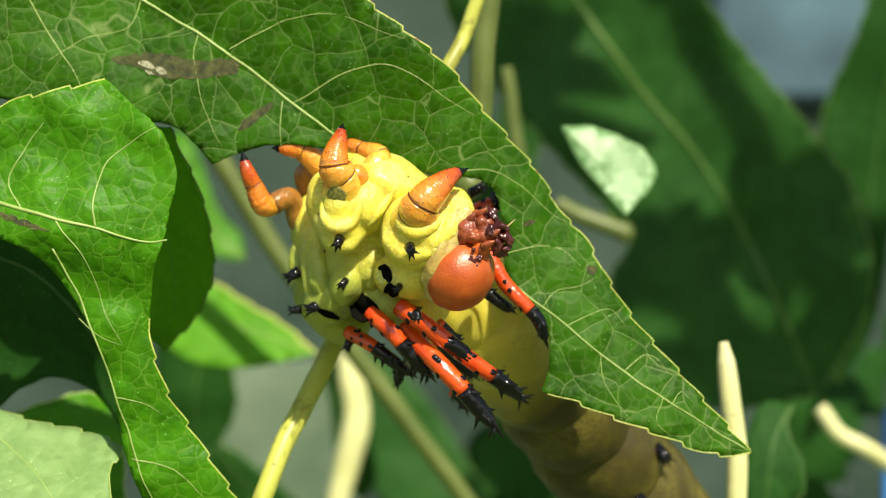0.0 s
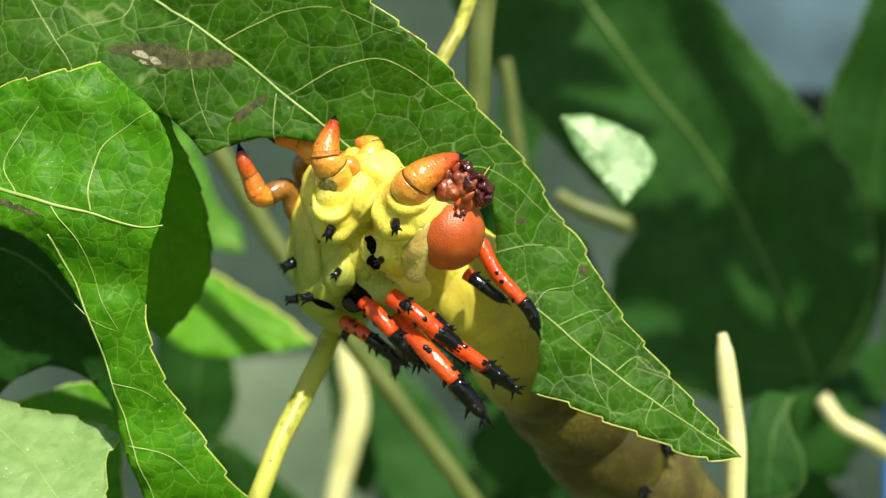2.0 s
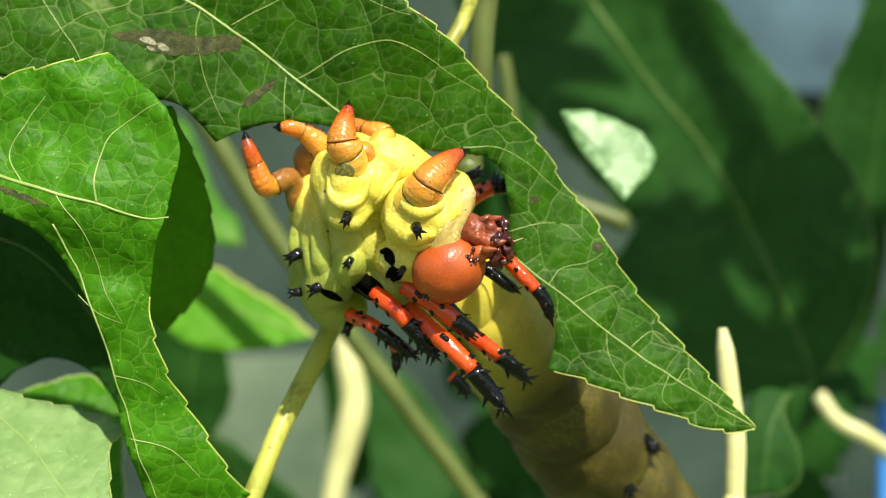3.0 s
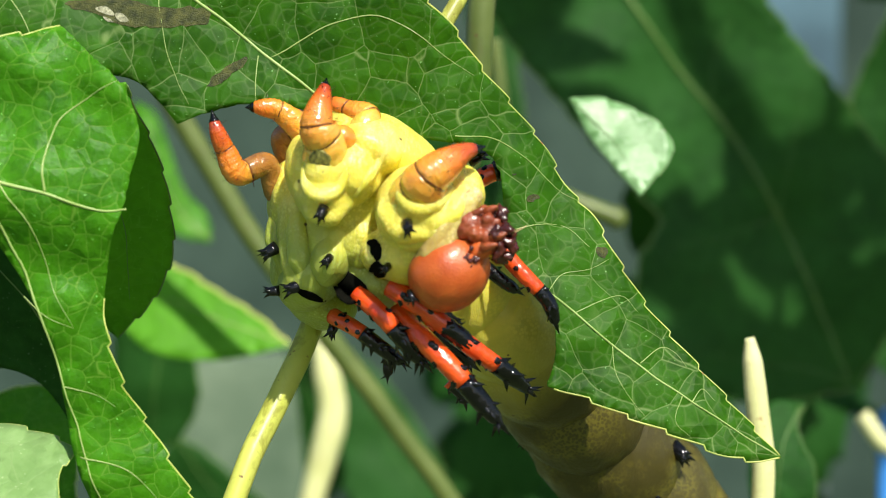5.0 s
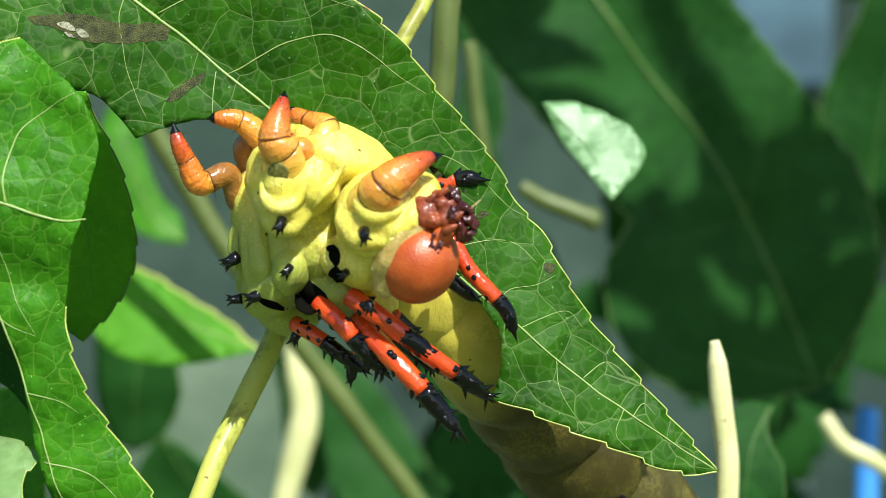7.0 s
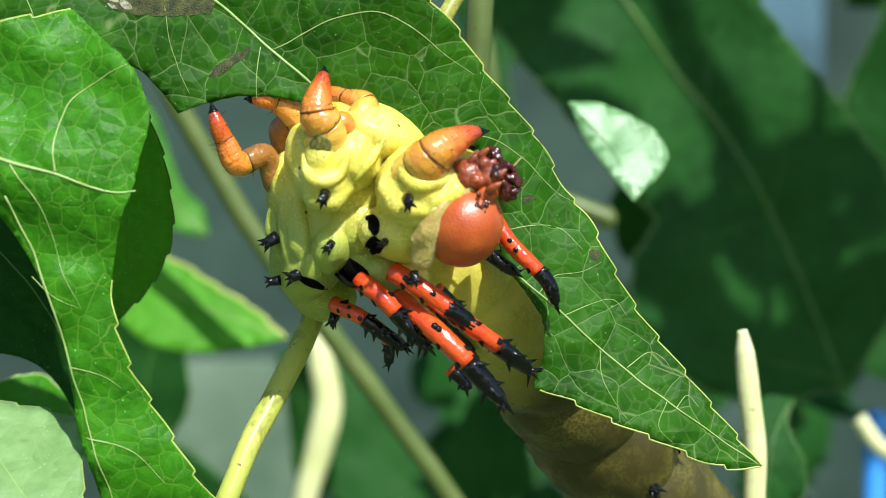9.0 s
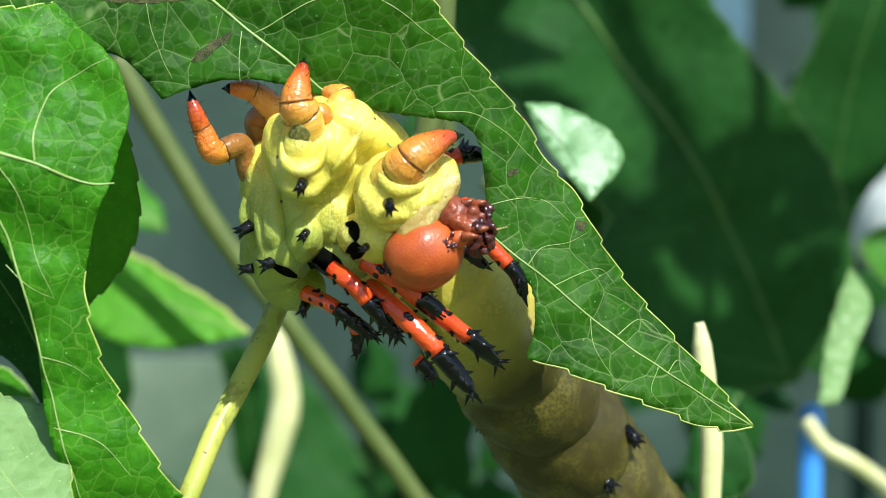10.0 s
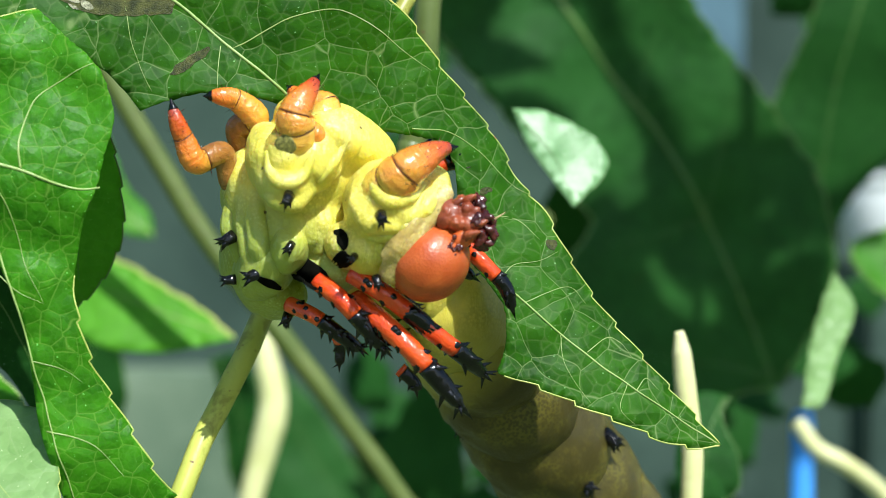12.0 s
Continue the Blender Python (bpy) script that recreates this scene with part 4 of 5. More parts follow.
# the thorax: swollen lobes that run into one another
thorax = lumps("thorax", [
    ((-11.3, 4, 5), (7.5, 9.0, 9.0), (0, 20, 0)),
    ((-7.6, 2, 9.3), (8.5, 7.0, 4.4), (0, 26, 0)),
    ((-13.6, 2.2, -3), (4.2, 5.4, 4.8), (0, 12, 0)),
    ((-10, 2, -2.2), (4.2, 6.0, 4.8), (0, 0, 0)),
    ((-14.9, 2.6, -1.1), (3.2, 5.0, 4.0), (0, 0, 0)),
    ([(-16, 0, -2.3), (-15.3, -0.2, -5.1), (-12.6, 0, -7)], [1.0, 1.5, 1.1], "roll"),
    ((-9.3, 1, -8), (3.6, 3.6, 2.4), (0, 25, 0)),
    ((-7.6, 3, -7.6), (4.6, 6.5, 3.6), (0, 20, 0)),
    ((-17.3, 7.5, 1.3), (3.8, 9.0, 8.6), (0, 10, 0)),
    ((-19.4, 6, 4), (2.4, 5.0, 5.2), (0, 16, 0)),
    ((-16.1, 6, -6.5), (4.0, 8.5, 5.6), (0, 35, 0)),
    ([(-19.1, 2, -0.3), (-18.6, 0.8, -3.9), (-17.5, 0.4, -7.1), (-15.4, 1, -9.4)], [1.3, 1.6, 1.6, 1.2], "roll"),
], SKIN_TURN, caterpillar, "yellow folded thorax skin turning green below", BODY_AT, 0.34, 7)
lumps("flank_fold", [
    ([(-17.4, -0.2, 1.8), (-17.7, -0.9, -1.6), (-17.3, -1.0, -4.8), (-16.4, -0.2, -8.0)], [1.0, 1.5, 1.6, 1.0], "roll"),
], SKIN_TURN, caterpillar, "narrow yellow fold of the flank", BODY_AT, 0.26, 3)
lumps("flank_fold", [
    ((-13.6, -0.5, -4.6), (2.7, 3.9, 3.7), (0, 14, 0)),
    ((-12.4, -0.2, -2.0), (2.4, 3.4, 2.6), (0, 20, 0)),
], SKIN_TURN, caterpillar, "lime green bulge of the flank", BODY_AT, 0.26, 3)
lumps("flank_fold", [
    ([(-10.2, -2.4, 0.6), (-9.8, -2.8, -2.0), (-10.0, -2.2, -5.0)], [0.8, 1.3, 0.9], "roll"),
    ([(-20.6, 4.6, 2.0), (-20.7, 4.0, -2.0), (-19.6, 3.6, -6.0)], [1.0, 1.5, 1.0], "roll"),
], SKIN_TURN, caterpillar, "shaded crease between the rings", BODY_AT, 0.26, 3)
LOBE = [
    ((-9.9, 0, 6.5), (4.5, 5.0, 5.0), (0, 30, 0)),
    ((-16.1, -2.5, 6), (3.0, 4.6, 5.0), (0, -8, 0)),
    ((-14.1, -4.2, 3.4), (4.0, 4.6, 3.4), (0, 20, 0)),
    ((-11.3, -3.8, 6), (4.2, 5.0, 4.6), (0, 35, 0)),
    ((-8.5, -2.6, 9.2), (4.4, 5.0, 3.0), (0, 30, 0)),
    ((-7.5, -0.5, 10.9), (4.0, 5.0, 2.2), (0, 28, 0)),
    ((-14.3, -6.5, 6.7), (2.5, 2.8, 3.4), (0, 6, 0)),
    ([(-16.8, -4.6, 3.6), (-15.4, -6.2, 1.3), (-13.4, -6.6, 0.7), (-11.2, -6.2, 2.3)], [0.9, 1.4, 1.4, 0.9], "roll"),
    ([(-10.3, -5.6, 3.8), (-8.6, -5.2, 6.3), (-6.6, -4, 9.4)], [0.8, 1.2, 0.8], "roll"),

]
lobe = lumps("thorax_lobe", LOBE, SKIN_TURN, caterpillar, "yellow swollen lobe under the raised leg", BODY_AT, 0.30, 5)
for pts, radii in (([(-16.6, -7, 6.9), (-16.1, -7, 4.1), (-14.3, -7, 2.9), (-12.1, -7, 4.1), (-11, -7, 6.9)], [0.3, 0.8, 1.0, 0.8, 0.3]),
                   ([(-10.4, -6, 3), (-8.7, -6, 5.4), (-6.5, -6, 8.7)], [0.3, 0.8, 0.3])):
    skin_fold(LOBE, pts, radii, SKIN_TURN, caterpillar)
lumps("thorax_ring", [
    ((-18.4, 13, -2.4), (3.2, 8.0, 7.4), (0, 20, 0)),
    ((-18.7, 10, 0.1), (3.0, 6.0, 6.4), (0, 14, 0)),
    ((-15.6, 12, -10), (5.2, 8.5, 3.8), (0, 28, 0)),
], SKIN_TURN, caterpillar, "greenish yellow ring of skin", BODY_AT, 0.38, 5)

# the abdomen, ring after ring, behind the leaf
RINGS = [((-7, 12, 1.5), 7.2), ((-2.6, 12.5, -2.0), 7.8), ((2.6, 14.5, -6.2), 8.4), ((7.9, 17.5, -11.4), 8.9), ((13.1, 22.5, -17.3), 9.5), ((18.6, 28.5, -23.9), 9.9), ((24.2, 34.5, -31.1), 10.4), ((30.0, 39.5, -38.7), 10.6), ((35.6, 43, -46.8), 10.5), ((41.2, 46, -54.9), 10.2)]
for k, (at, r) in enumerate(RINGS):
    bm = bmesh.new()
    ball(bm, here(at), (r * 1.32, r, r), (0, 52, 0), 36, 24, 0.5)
    part("abdomen_ring", bm, SKIN_BODY, caterpillar, "yellow abdomen ring" if k < 3 else "olive brown abdomen ring darkened as leaf shade")


def horn(points, thick, black_from, parent, centre, thorns=9, seed=0, bands=()):
    """A curved horn: a red shaft with dark thorns, dark bands and a black tip."""
    rng = random.Random(seed)
    path = curve_through([Vector(p) - Vector(centre) for p in points], 10)
    cut = max(2, int(len(path) * black_from))
    bm = bmesh.new()
    radius = lambda f: 1.18 * thick * (1.0 - 0.22 * f - 0.40 * max(0.0, f - 0.8) / 0.2)
    n = len(path)
    tube(bm, path[:cut + 1], [radius(i / n) for i in range(cut + 1)], 14)
    shaft = part("horn", bm, HORN, parent, "red thorny horn")
    bm = bmesh.new()
    tube(bm, path[cut:], [radius((cut + i) / n) * (1.04 if i < n - cut - 2 else 0.55) for i in range(n - cut)], 14)
    cone(bm, path[-2], path[-1] + (path[-1] - path[-2]).normalized() * thick * 1.2, radius(1.0) * 0.8, 8)
    black = part("horn_tip", bm, BLACK, shaft, "black horn tip")
    for lo, hi in bands:
        run = path[int(lo * n):int(hi * n) + 1]
        bm = tube(bmesh.new(), run, [radius(lo) * 0.94, radius(lo) * 1.07, radius(hi) * 1.07, radius(hi) * 0.94], 14)
        for v in bm.verts:
            v.co += Vector((0.0, -0.05, 0.05)) * thick + noise.noise_vector(v.co * 1.3) * 0.16
        part("dark_band", bm, BLACK, shaft, "black band on the horn")
    for k in range(thorns):
        f = rng.uniform(0.12, 0.97)
        i = min(n - 2, int(f * n))
        along = (path[i + 1] - path[i]).normalized()
        out = Vector((rng.gauss(0, 1), rng.gauss(-0.5, 1), rng.gauss(0, 1)))
        out = (out - along * out.dot(along)).normalized()
        r = radius(f)
        foot = path[i] + out * r * 0.8
        size = rng.uniform(0.7, 1.1) * thick * (0.5 if f < black_from else 1.0)
        part("thorn", cone(bmesh.new(), foot, foot + (out + along * 0.55) * size * 1.25, r * 0.42, 7), BLACK, shaft)
    return shaft


def spine(at, aim, size, parent, centre, seed=0):
    """A short black spine with a crown of points."""
    rng = random.Random(seed)
    bm = bmesh.new()
    foot, aim = Vector(at) - Vector(centre), Vector(aim).normalized()
    size *= 1.15
    path = [foot - aim * size * 0.4, foot + aim * size * 0.2, foot + aim * size * 0.6, foot + aim * size * 0.95, foot + aim * size * 1.1]
    tube(bm, path, [size * 0.72, size * 0.66, size * 0.60, size * 0.52, size * 0.2], 12, 0.9)
    knob = part("spine", bm, BLACK, parent, "black spine")
    side = aim.orthogonal().normalized()
    up = aim.cross(side)
    for k in range(6):
        a = k * 1.256 + rng.uniform(-0.3, 0.3)
        spread = (side * math.cos(a) + up * math.sin(a)) * (0.0 if k == 5 else 1.0)
        start = foot + aim * size * (0.75 if k % 2 else 0.95) + spread * size * 0.34
        part("point", cone(bmesh.new(), start, start + (aim * rng.uniform(0.6, 0.9) + spread * rng.uniform(0.35, 0.6)).normalized() * size * rng.uniform(0.75, 1.05), size * 0.24, 6), BLACK, knob)
    return knob


def mark(at, size, turn, parent, centre, host, name="dark_mark", material=None):
    """A thin uneven patch that lies on the skin of its host."""
    bm = bmesh.new()
    centre_at = Vector(at) - Vector(centre)
    a0 = radians(turn)
    middle = bm.verts.new(centre_at)
    last = None
    for ring in range(1, 6):
        row = []
        for j in range(24):
            a = 2 * math.pi * j / 24
            r = ring / 5 * (1 + 0.28 * noise.noise(Vector((math.cos(a) * 1.3, math.sin(a) * 1.3, at[0]))))
            u, w = size[0] * r * math.cos(a), size[1] * r * math.sin(a)
            row.append(bm.verts.new(centre_at + Vector((u * math.cos(a0) + w * math.sin(a0), 0, -u * math.sin(a0) + w * math.cos(a0)))))
        for j in range(24):
            if last:
                bm.faces.new((last[j], row[j], row[(j + 1) % 24], last[(j + 1) % 24]))
            else:
                bm.faces.new((middle, row[j], row[(j + 1) % 24]))
        last = row
    ob = part(name, bm, material or MATT, parent, "black skin mark" if not material else "dark speckled foot pad")
    wrap = ob.modifiers.new("lie", "SHRINKWRAP")
    wrap.target, wrap.wrap_method, wrap.offset = host, "PROJECT", 0.00006
    wrap.use_project_y, wrap.use_positive_direction = True, True
    thick = ob.modifiers.new("thickness", "SOLIDIFY")
    thick.thickness, thick.offset = 0.00012, 0.0
    return ob


from mathutils import kdtree


def leg(points, radii, parent, centre, hairs=10, seed=0, joint=0.36):
    """A jointed leg: a pale hip, an amber thigh, a red shin with fine rings and a black hooked claw."""
    rng = random.Random(seed)
    path = curve_through([Vector(p) - Vector(centre) for p in points], 16)
    n = len(path)
    last = len(radii) - 1

    def at(i):
        f = i / (n - 1) * last
        k = min(int(f), last - 1)
        return radii[k] + (radii[k + 1] - radii[k]) * (f - k)

    cuts = [0, int(n * joint), int(n * (joint + (0.15 if seed > 3 else 0.28))), int(n * 0.88), n - 1]
    names = (("leg", LEG_DARK if seed in (1, 2) else LEG_FADE, "glossy amber jointed leg"), ("thigh", LEG_FADE, "amber leg joint"), ("shin", LEG_FADE, "red ringed leg joint"), ("claw", BLACK, "black hooked claw"))
    top = None
    for k, (name, material, label) in enumerate(names):
        lo, hi = cuts[k], cuts[k + 1]
        count = hi - lo
        ring = [at(i) * (1.0 + 0.14 * math.sin(math.pi * (0.12 + 0.76 * (i - lo) / count)) - 0.10) * (1.0 + (0.03 * math.sin(i * 2.1) if k == 2 else 0.0 if k == 0 else 0.015 * math.sin(i * 1.7))) for i in range(lo, hi + 1)]
        if k == 3:
            ring = [r * (0.96 - 0.72 * j / count) for j, r in enumerate(ring)]
        bm = bmesh.new()
        run = path[lo:hi + 1]
        ball(bm, run[0], (ring[0] * 0.97,) * 3, (0, 0, 0), 14, 9)
        tube(bm, run, ring, 16)
        ball(bm, run[-1], (ring[-1] * 0.97,) * 3, (0, 0, 0), 14, 9)
        made = part(name, bm, material, top or parent, label)
        top = top or made
        nearest = kdtree.KDTree(n)
        for i, p in enumerate(path):
            nearest.insert(p * 0.001, i)
        nearest.balance()
        field = made.data.attributes.new("along", "FLOAT", "POINT")
        field.data.foreach_set("value", [nearest.find(v.co)[1] / (n - 1) * (0.7 if seed in (2, 3) else 1.0) for v in made.data.vertices])
        if k in (1, 2):
            i = lo
            along = (path[i + 1] - path[i]).normalized()
            side = along.orthogonal().normalized()
            up = along.cross(side)
            loop = [path[i] + (side * math.cos(a) + up * math.sin(a)) * ring[0] * 0.98 + along * 0.10 * math.sin(3 * a) for a in (2 * math.pi * j / 24 for j in range(25))]
            part("joint_line", tube(bmesh.new(), loop, [0.10, 0.07, 0.11, 0.08], 6), JOINT, top, "dark brown joint line")
    for k in range(hairs):
        i = rng.randrange(cuts[1], cuts[3])
        along = (path[i + 1] - path[i]).normalized()
        out = Vector((rng.gauss(0, 1), rng.gauss(-0.4, 1), rng.gauss(0, 1)))
        out = (out - along * out.dot(along)).normalized()
        foot = path[i] + out * at(i) * 0.9
        part("bristle", cone(bmesh.new(), foot, foot + (out + along * 0.4) * 1.1, 0.06, 4), MOUTH_DARK, top)
    return top


leg([(-21.1, 4, 3.7), (-21.9, 2, 7.3), (-25.1, 0, 6.1), (-26.6, -1, 8.8), (-27.6, -2, 11.3), (-28.2, -2, 13.7)], [1.3, 1.45, 1.65, 1.35, 0.95, 0.45], caterpillar, BODY_AT, 22, 1, 0.34)
leg([(-19.5, 5, 7.8), (-19.9, 4, 10.7), (-17.7, 2, 11.8), (-20, 1, 13.9), (-22.3, 0, 14.3), (-24.2, 0, 14.3)], [1.3, 1.5, 1.8, 1.5, 1.05, 0.45], caterpillar, BODY_AT, 12, 2, 0.34)
leg([(-10.1, -4, 8.7), (-9.6, -4, 11.1), (-8.8, -3, 12.9), (-10.6, -2, 13.7), (-12.7, -1, 14.6), (-13.8, 0, 15.7)], [1.5, 1.7, 1.6, 1.3, 0.95, 0.45], caterpillar, BODY_AT, 12, 3, 0.4)
RAISED_FOOT = (-14.2, -8, 7.4)
RAISED_AT = tuple(here(RAISED_FOOT))
raised_leg = leg([(-14.4, -5.5, 6.3), (-13.8, -7.8, 9.2), (-14.8, -9, 11.2), (-14.6, -8.5, 13.3), (-14.1, -7.5, 15.4), (-13.8, -6.5, 17.3)], [2.7, 2.55, 2.2, 1.6, 1.0, 0.4], caterpillar, RAISED_FOOT, 22, 4, 0.26)
bm = bmesh.new()
ball(bm, Vector((-11.8, -7, 10)) - Vector(RAISED_FOOT), (1.7, 1.8, 1.5), (0, 30, 0), 20, 14, 0.15)
part("knee", bm, LEG, raised_leg, "glossy amber knee")
raised_leg.location = [0.001 * c for c in RAISED_AT]

# black spines and marks of the flank
for k, (at, aim, size) in enumerate([
        ((-14.1, -9.2, 1.2), (-0.3, -0.7, -0.7), 0.95), ((-13.7, -4.2, -4.6), (-0.4, -0.6, -0.5), 0.8), ((-20.9, 1, -3.4), (-0.8, -0.3, -0.5), 1.1),
        ((-17.8, -1, -8), (-0.8, -0.3, -0.35), 1.1), ((-20.7, 3, -8.7), (-0.9, -0.1, -0.1), 0.9), ((-13.6, 6, -13.5), (-0.4, -0.2, -0.9), 0.9),
        ((20.1, 26.5, -28.4), (0.3, -0.8, -0.5), 1.6), ((34.3, 29.5, -32.3), (0.6, -0.6, -0.5), 1.6), ((12.5, 30.0, -30.1), (0.1, -0.3, -0.9), 1.2),
        ((30.7, 29.8, -39.1), (0.3, -0.8, -0.3), 1.6), ((4.5, 10, 8.4), (0.7, -0.2, 0.4), 1.2)]):
    spine(at, aim, size, caterpillar, BODY_AT, k)
mark((-11.4, -9, -8.0), (2.9, 1.6), 40, caterpillar, BODY_AT, thorax)
mark((-16.2, -9, -9.2), (1.9, 0.5), 24, caterpillar, BODY_AT, thorax)

# the long horns
horn([(-13.5, 3, -11.9), (-10.3, 0, -13.5), (-7.1, 0, -15.9), (-4.3, 1, -17.9)], 0.92, 0.40, caterpillar, BODY_AT, 24, 1)
horn([(-10.2, -2, -8.9), (-7.4, -4, -11.3), (-4.2, -4, -14.9), (-1.6, -3, -17.9)], 1.08, 0.50, caterpillar, BODY_AT, 26, 2)
horn([(-5.5, -1, -11.4), (-1.8, -5, -14.7), (2.4, -6.5, -19.0), (7.7, -6, -25.2)], 1.28, 0.70, caterpillar, BODY_AT, 28, 3)
horn([(-6.9, 8, -16.5), (-6.6, 9, -17.8), (-6.7, 9, -20.3)], 0.7, 0.15, caterpillar, BODY_AT, 5, 8)
horn([(-2, 9, -13.2), (0.5, 10, -15.3), (2.6, 11, -17.1), (4.9, 12, -19.1)], 0.95, 0.15, caterpillar, BODY_AT, 9, 4)
horn([(1.3, 9, -20.7), (3.2, 9, -22.5), (3.5, 9, -23.8)], 0.8, 0.1, caterpillar, BODY_AT, 6, 9)

# the first ring with the head-side leg moves with the bite
thorax_front = new("thorax_front")
thorax_front.parent = caterpillar
tagged(thorax_front, "yellow front ring behind the head")
FRONT = [
    ((-3.1, -5.2, 2.3), (5.6, 7.4, 5.8), (0, 30, 0)),
    ((0.5, -4, 4.4), (3.8, 5.6, 4.4), (0, 30, 0)),
    ((-5.9, -6, 3.2), (2.6, 4.0, 4.0), (0, 10, 0)),
    ((-4.8, -7.6, 1), (3.6, 4.0, 3.0), (0, 25, 0)),
    ((-1.7, -8.4, 1.2), (3.4, 4.0, 2.8), (0, 30, 0)),
    ((-3.5, -9, 3.8), (3.0, 3.2, 3.2), (0, 20, 0)),
    ([(-7.3, -7, 4.3), (-6.9, -9.2, 1.2), (-4.9, -10.4, -0.7), (-2.3, -11, -0.5)], [0.9, 1.5, 1.6, 1.2], "roll"),
    ([(-1.5, -11, 0.1), (0.5, -10.8, 2.2), (2, -9, 4.7), (2.5, -6, 6.9)], [0.9, 1.4, 1.4, 1.2], "roll"),
    ((-6.6, -3.4, -3.7), (3.2, 3.8, 3.0), (0, 20, 0)),
    ((-4.4, -4.2, -4.2), (4.0, 4.2, 2.9), (0, 15, 0)),
    ((-2.5, -5.5, -2.3), (3.0, 4.2, 3.4), (0, 20, 0)),
    ((-4, 3, -8), (5.0, 5.0, 3.0), (0, 10, 0)),

]
front_ring = lumps("front_ring", FRONT, SKIN, thorax_front, "yellow front ring with deep folds", BODY_AT, 0.34, 6)
for pts, radii in (([(-6.2, -9, 5.8), (-5.5, -9, 3.3), (-3.7, -9, 2.2), (-1.4, -9, 3.2), (0.2, -9, 5.3)], [0.3, 0.9, 1.1, 0.9, 0.3]),
                   ([(-6.5, -9, -0.8), (-4.6, -9, -2.1), (-2.5, -9, -1.6), (-0.8, -9, 0.1)], [0.3, 0.8, 0.9, 0.3])):
    skin_fold(FRONT, pts, radii, SKIN, thorax_front)
lumps("collar", [
    ([(1.8, -10.6, 3.7), (0.4, -11.2, 1.6), (-0.9, -11.2, -1.1), (-1.6, -10.2, -3.7), (-2.1, -7.8, -6.1)], [0.6, 0.8, 0.9, 0.8, 0.6], "roll"),
    ([(1, -10.4, 3.1), (-0.6, -11, 0.8), (-1.8, -10.6, -1.6), (-2.5, -9.2, -4.1)], [0.5, 0.8, 0.8, 0.6], "roll"),
    ([(2.8, -10, 4.7), (1.2, -10, 1.2), (-0.3, -10, -2.2), (-1.1, -8, -6.1)], [1.2, 1.6, 1.7, 1.4], "roll"),
], COLLAR, thorax_front, "creamy wrinkled neck fold", BODY_AT, 0.3, 1)
leg([(-4.3, -7.5, 2.4), (-3.5, -10.6, 4.5), (-2.6, -12.5, 6.3), (-0.9, -11.5, 8.1), (1, -10, 9.8), (3.4, -8, 11)], [3.6, 3.0, 2.5, 1.9, 1.2, 0.45], thorax_front, BODY_AT, 26, 5, 0.24)
for k, (at, aim, size) in enumerate([((-4.4, -13.4, 0.1), (0.2, -0.8, -0.5), 0.95), ((-6, -8, -5.2), (-0.3, -0.8, -0.5), 0.7)]):
    spine(at, aim, size, thorax_front, BODY_AT, 20 + k)
mark((-7.7, -14, -3.4), (0.65, 1.2), -22, thorax_front, BODY_AT, front_ring)
mark((-8.4, -14, -2.6), (0.6, 0.4), 0, thorax_front, BODY_AT, front_ring)
mark((-7.1, -14, -5.8), (1.0, 1.1), 0, thorax_front, BODY_AT, front_ring)
spine((-3.5, -9, -8.8), (0.2, -0.6, -0.8), 0.8, caterpillar, BODY_AT, 31)
horn([(-6.1, -4, -8), (-1.9, -6, -10.8), (3.6, -5, -15.2), (8, -3, -18.5), (11.5, 0, -21.4)], 1.12, 0.68, caterpillar, BODY_AT, 30, 5, [(0.36, 0.50)])
horn([(-0.7, -5, -10.3), (1.1, -4, -12), (2.4, -3, -13)], 0.75, 0.1, caterpillar, BODY_AT, 7, 15)
horn([(6.2, -2, -0.3), (8.4, -3, -4.4), (11.2, -3.5, -7.5), (13.3, -3.5, -9.9), (14.4, -3, -13)], 0.95, 0.60, caterpillar, BODY_AT, 12, 6)
horn([(4.1, -1, -4.7), (6.2, -1.5, -6.1), (8, -1.5, -7.5), (9.9, -1, -8.8)], 0.8, 0.15, caterpillar, BODY_AT, 8, 7)
mark((-14.4, -11, 7.2), (1.35, 1.1), 20, raised_leg, RAISED_FOOT, raised_leg, "foot_pad", PAD)
horn([(2.1, 6, 3.4), (5.4, 6, 5.7), (7.9, 6, 6.6), (10.7, 6, 6.5)], 1.15, 0.55, caterpillar, BODY_AT, 10, 10)

# the head
HEAD_AT = tuple(here((2.47, -8.0, -2.78)))
head = new("head")
head.parent = caterpillar
head.location = [0.001 * c for c in HEAD_AT]
tagged(head, "glossy orange rounded head with dark mouthparts")


def face(px, pz, y):
    """A place on the head: right and up from its middle, and towards the viewer, at the resting tilt."""
    return Vector((px, -y, pz))


bm = bmesh.new()
ball(bm, face(-0.2, -0.7, 0), (4.7, 5.0, 5.2), (0, 34, 0), 36, 26)
for v in bm.verts:
    v.co += v.co.normalized() * 0.10 * noise.noise(v.co * 0.4)
    if abs(v.co.x * 0.83 + v.co.z * -0.35) < 0.5:
        v.co *= 0.985
part("head_capsule", bm, HEAD, head, "smooth orange head capsule")
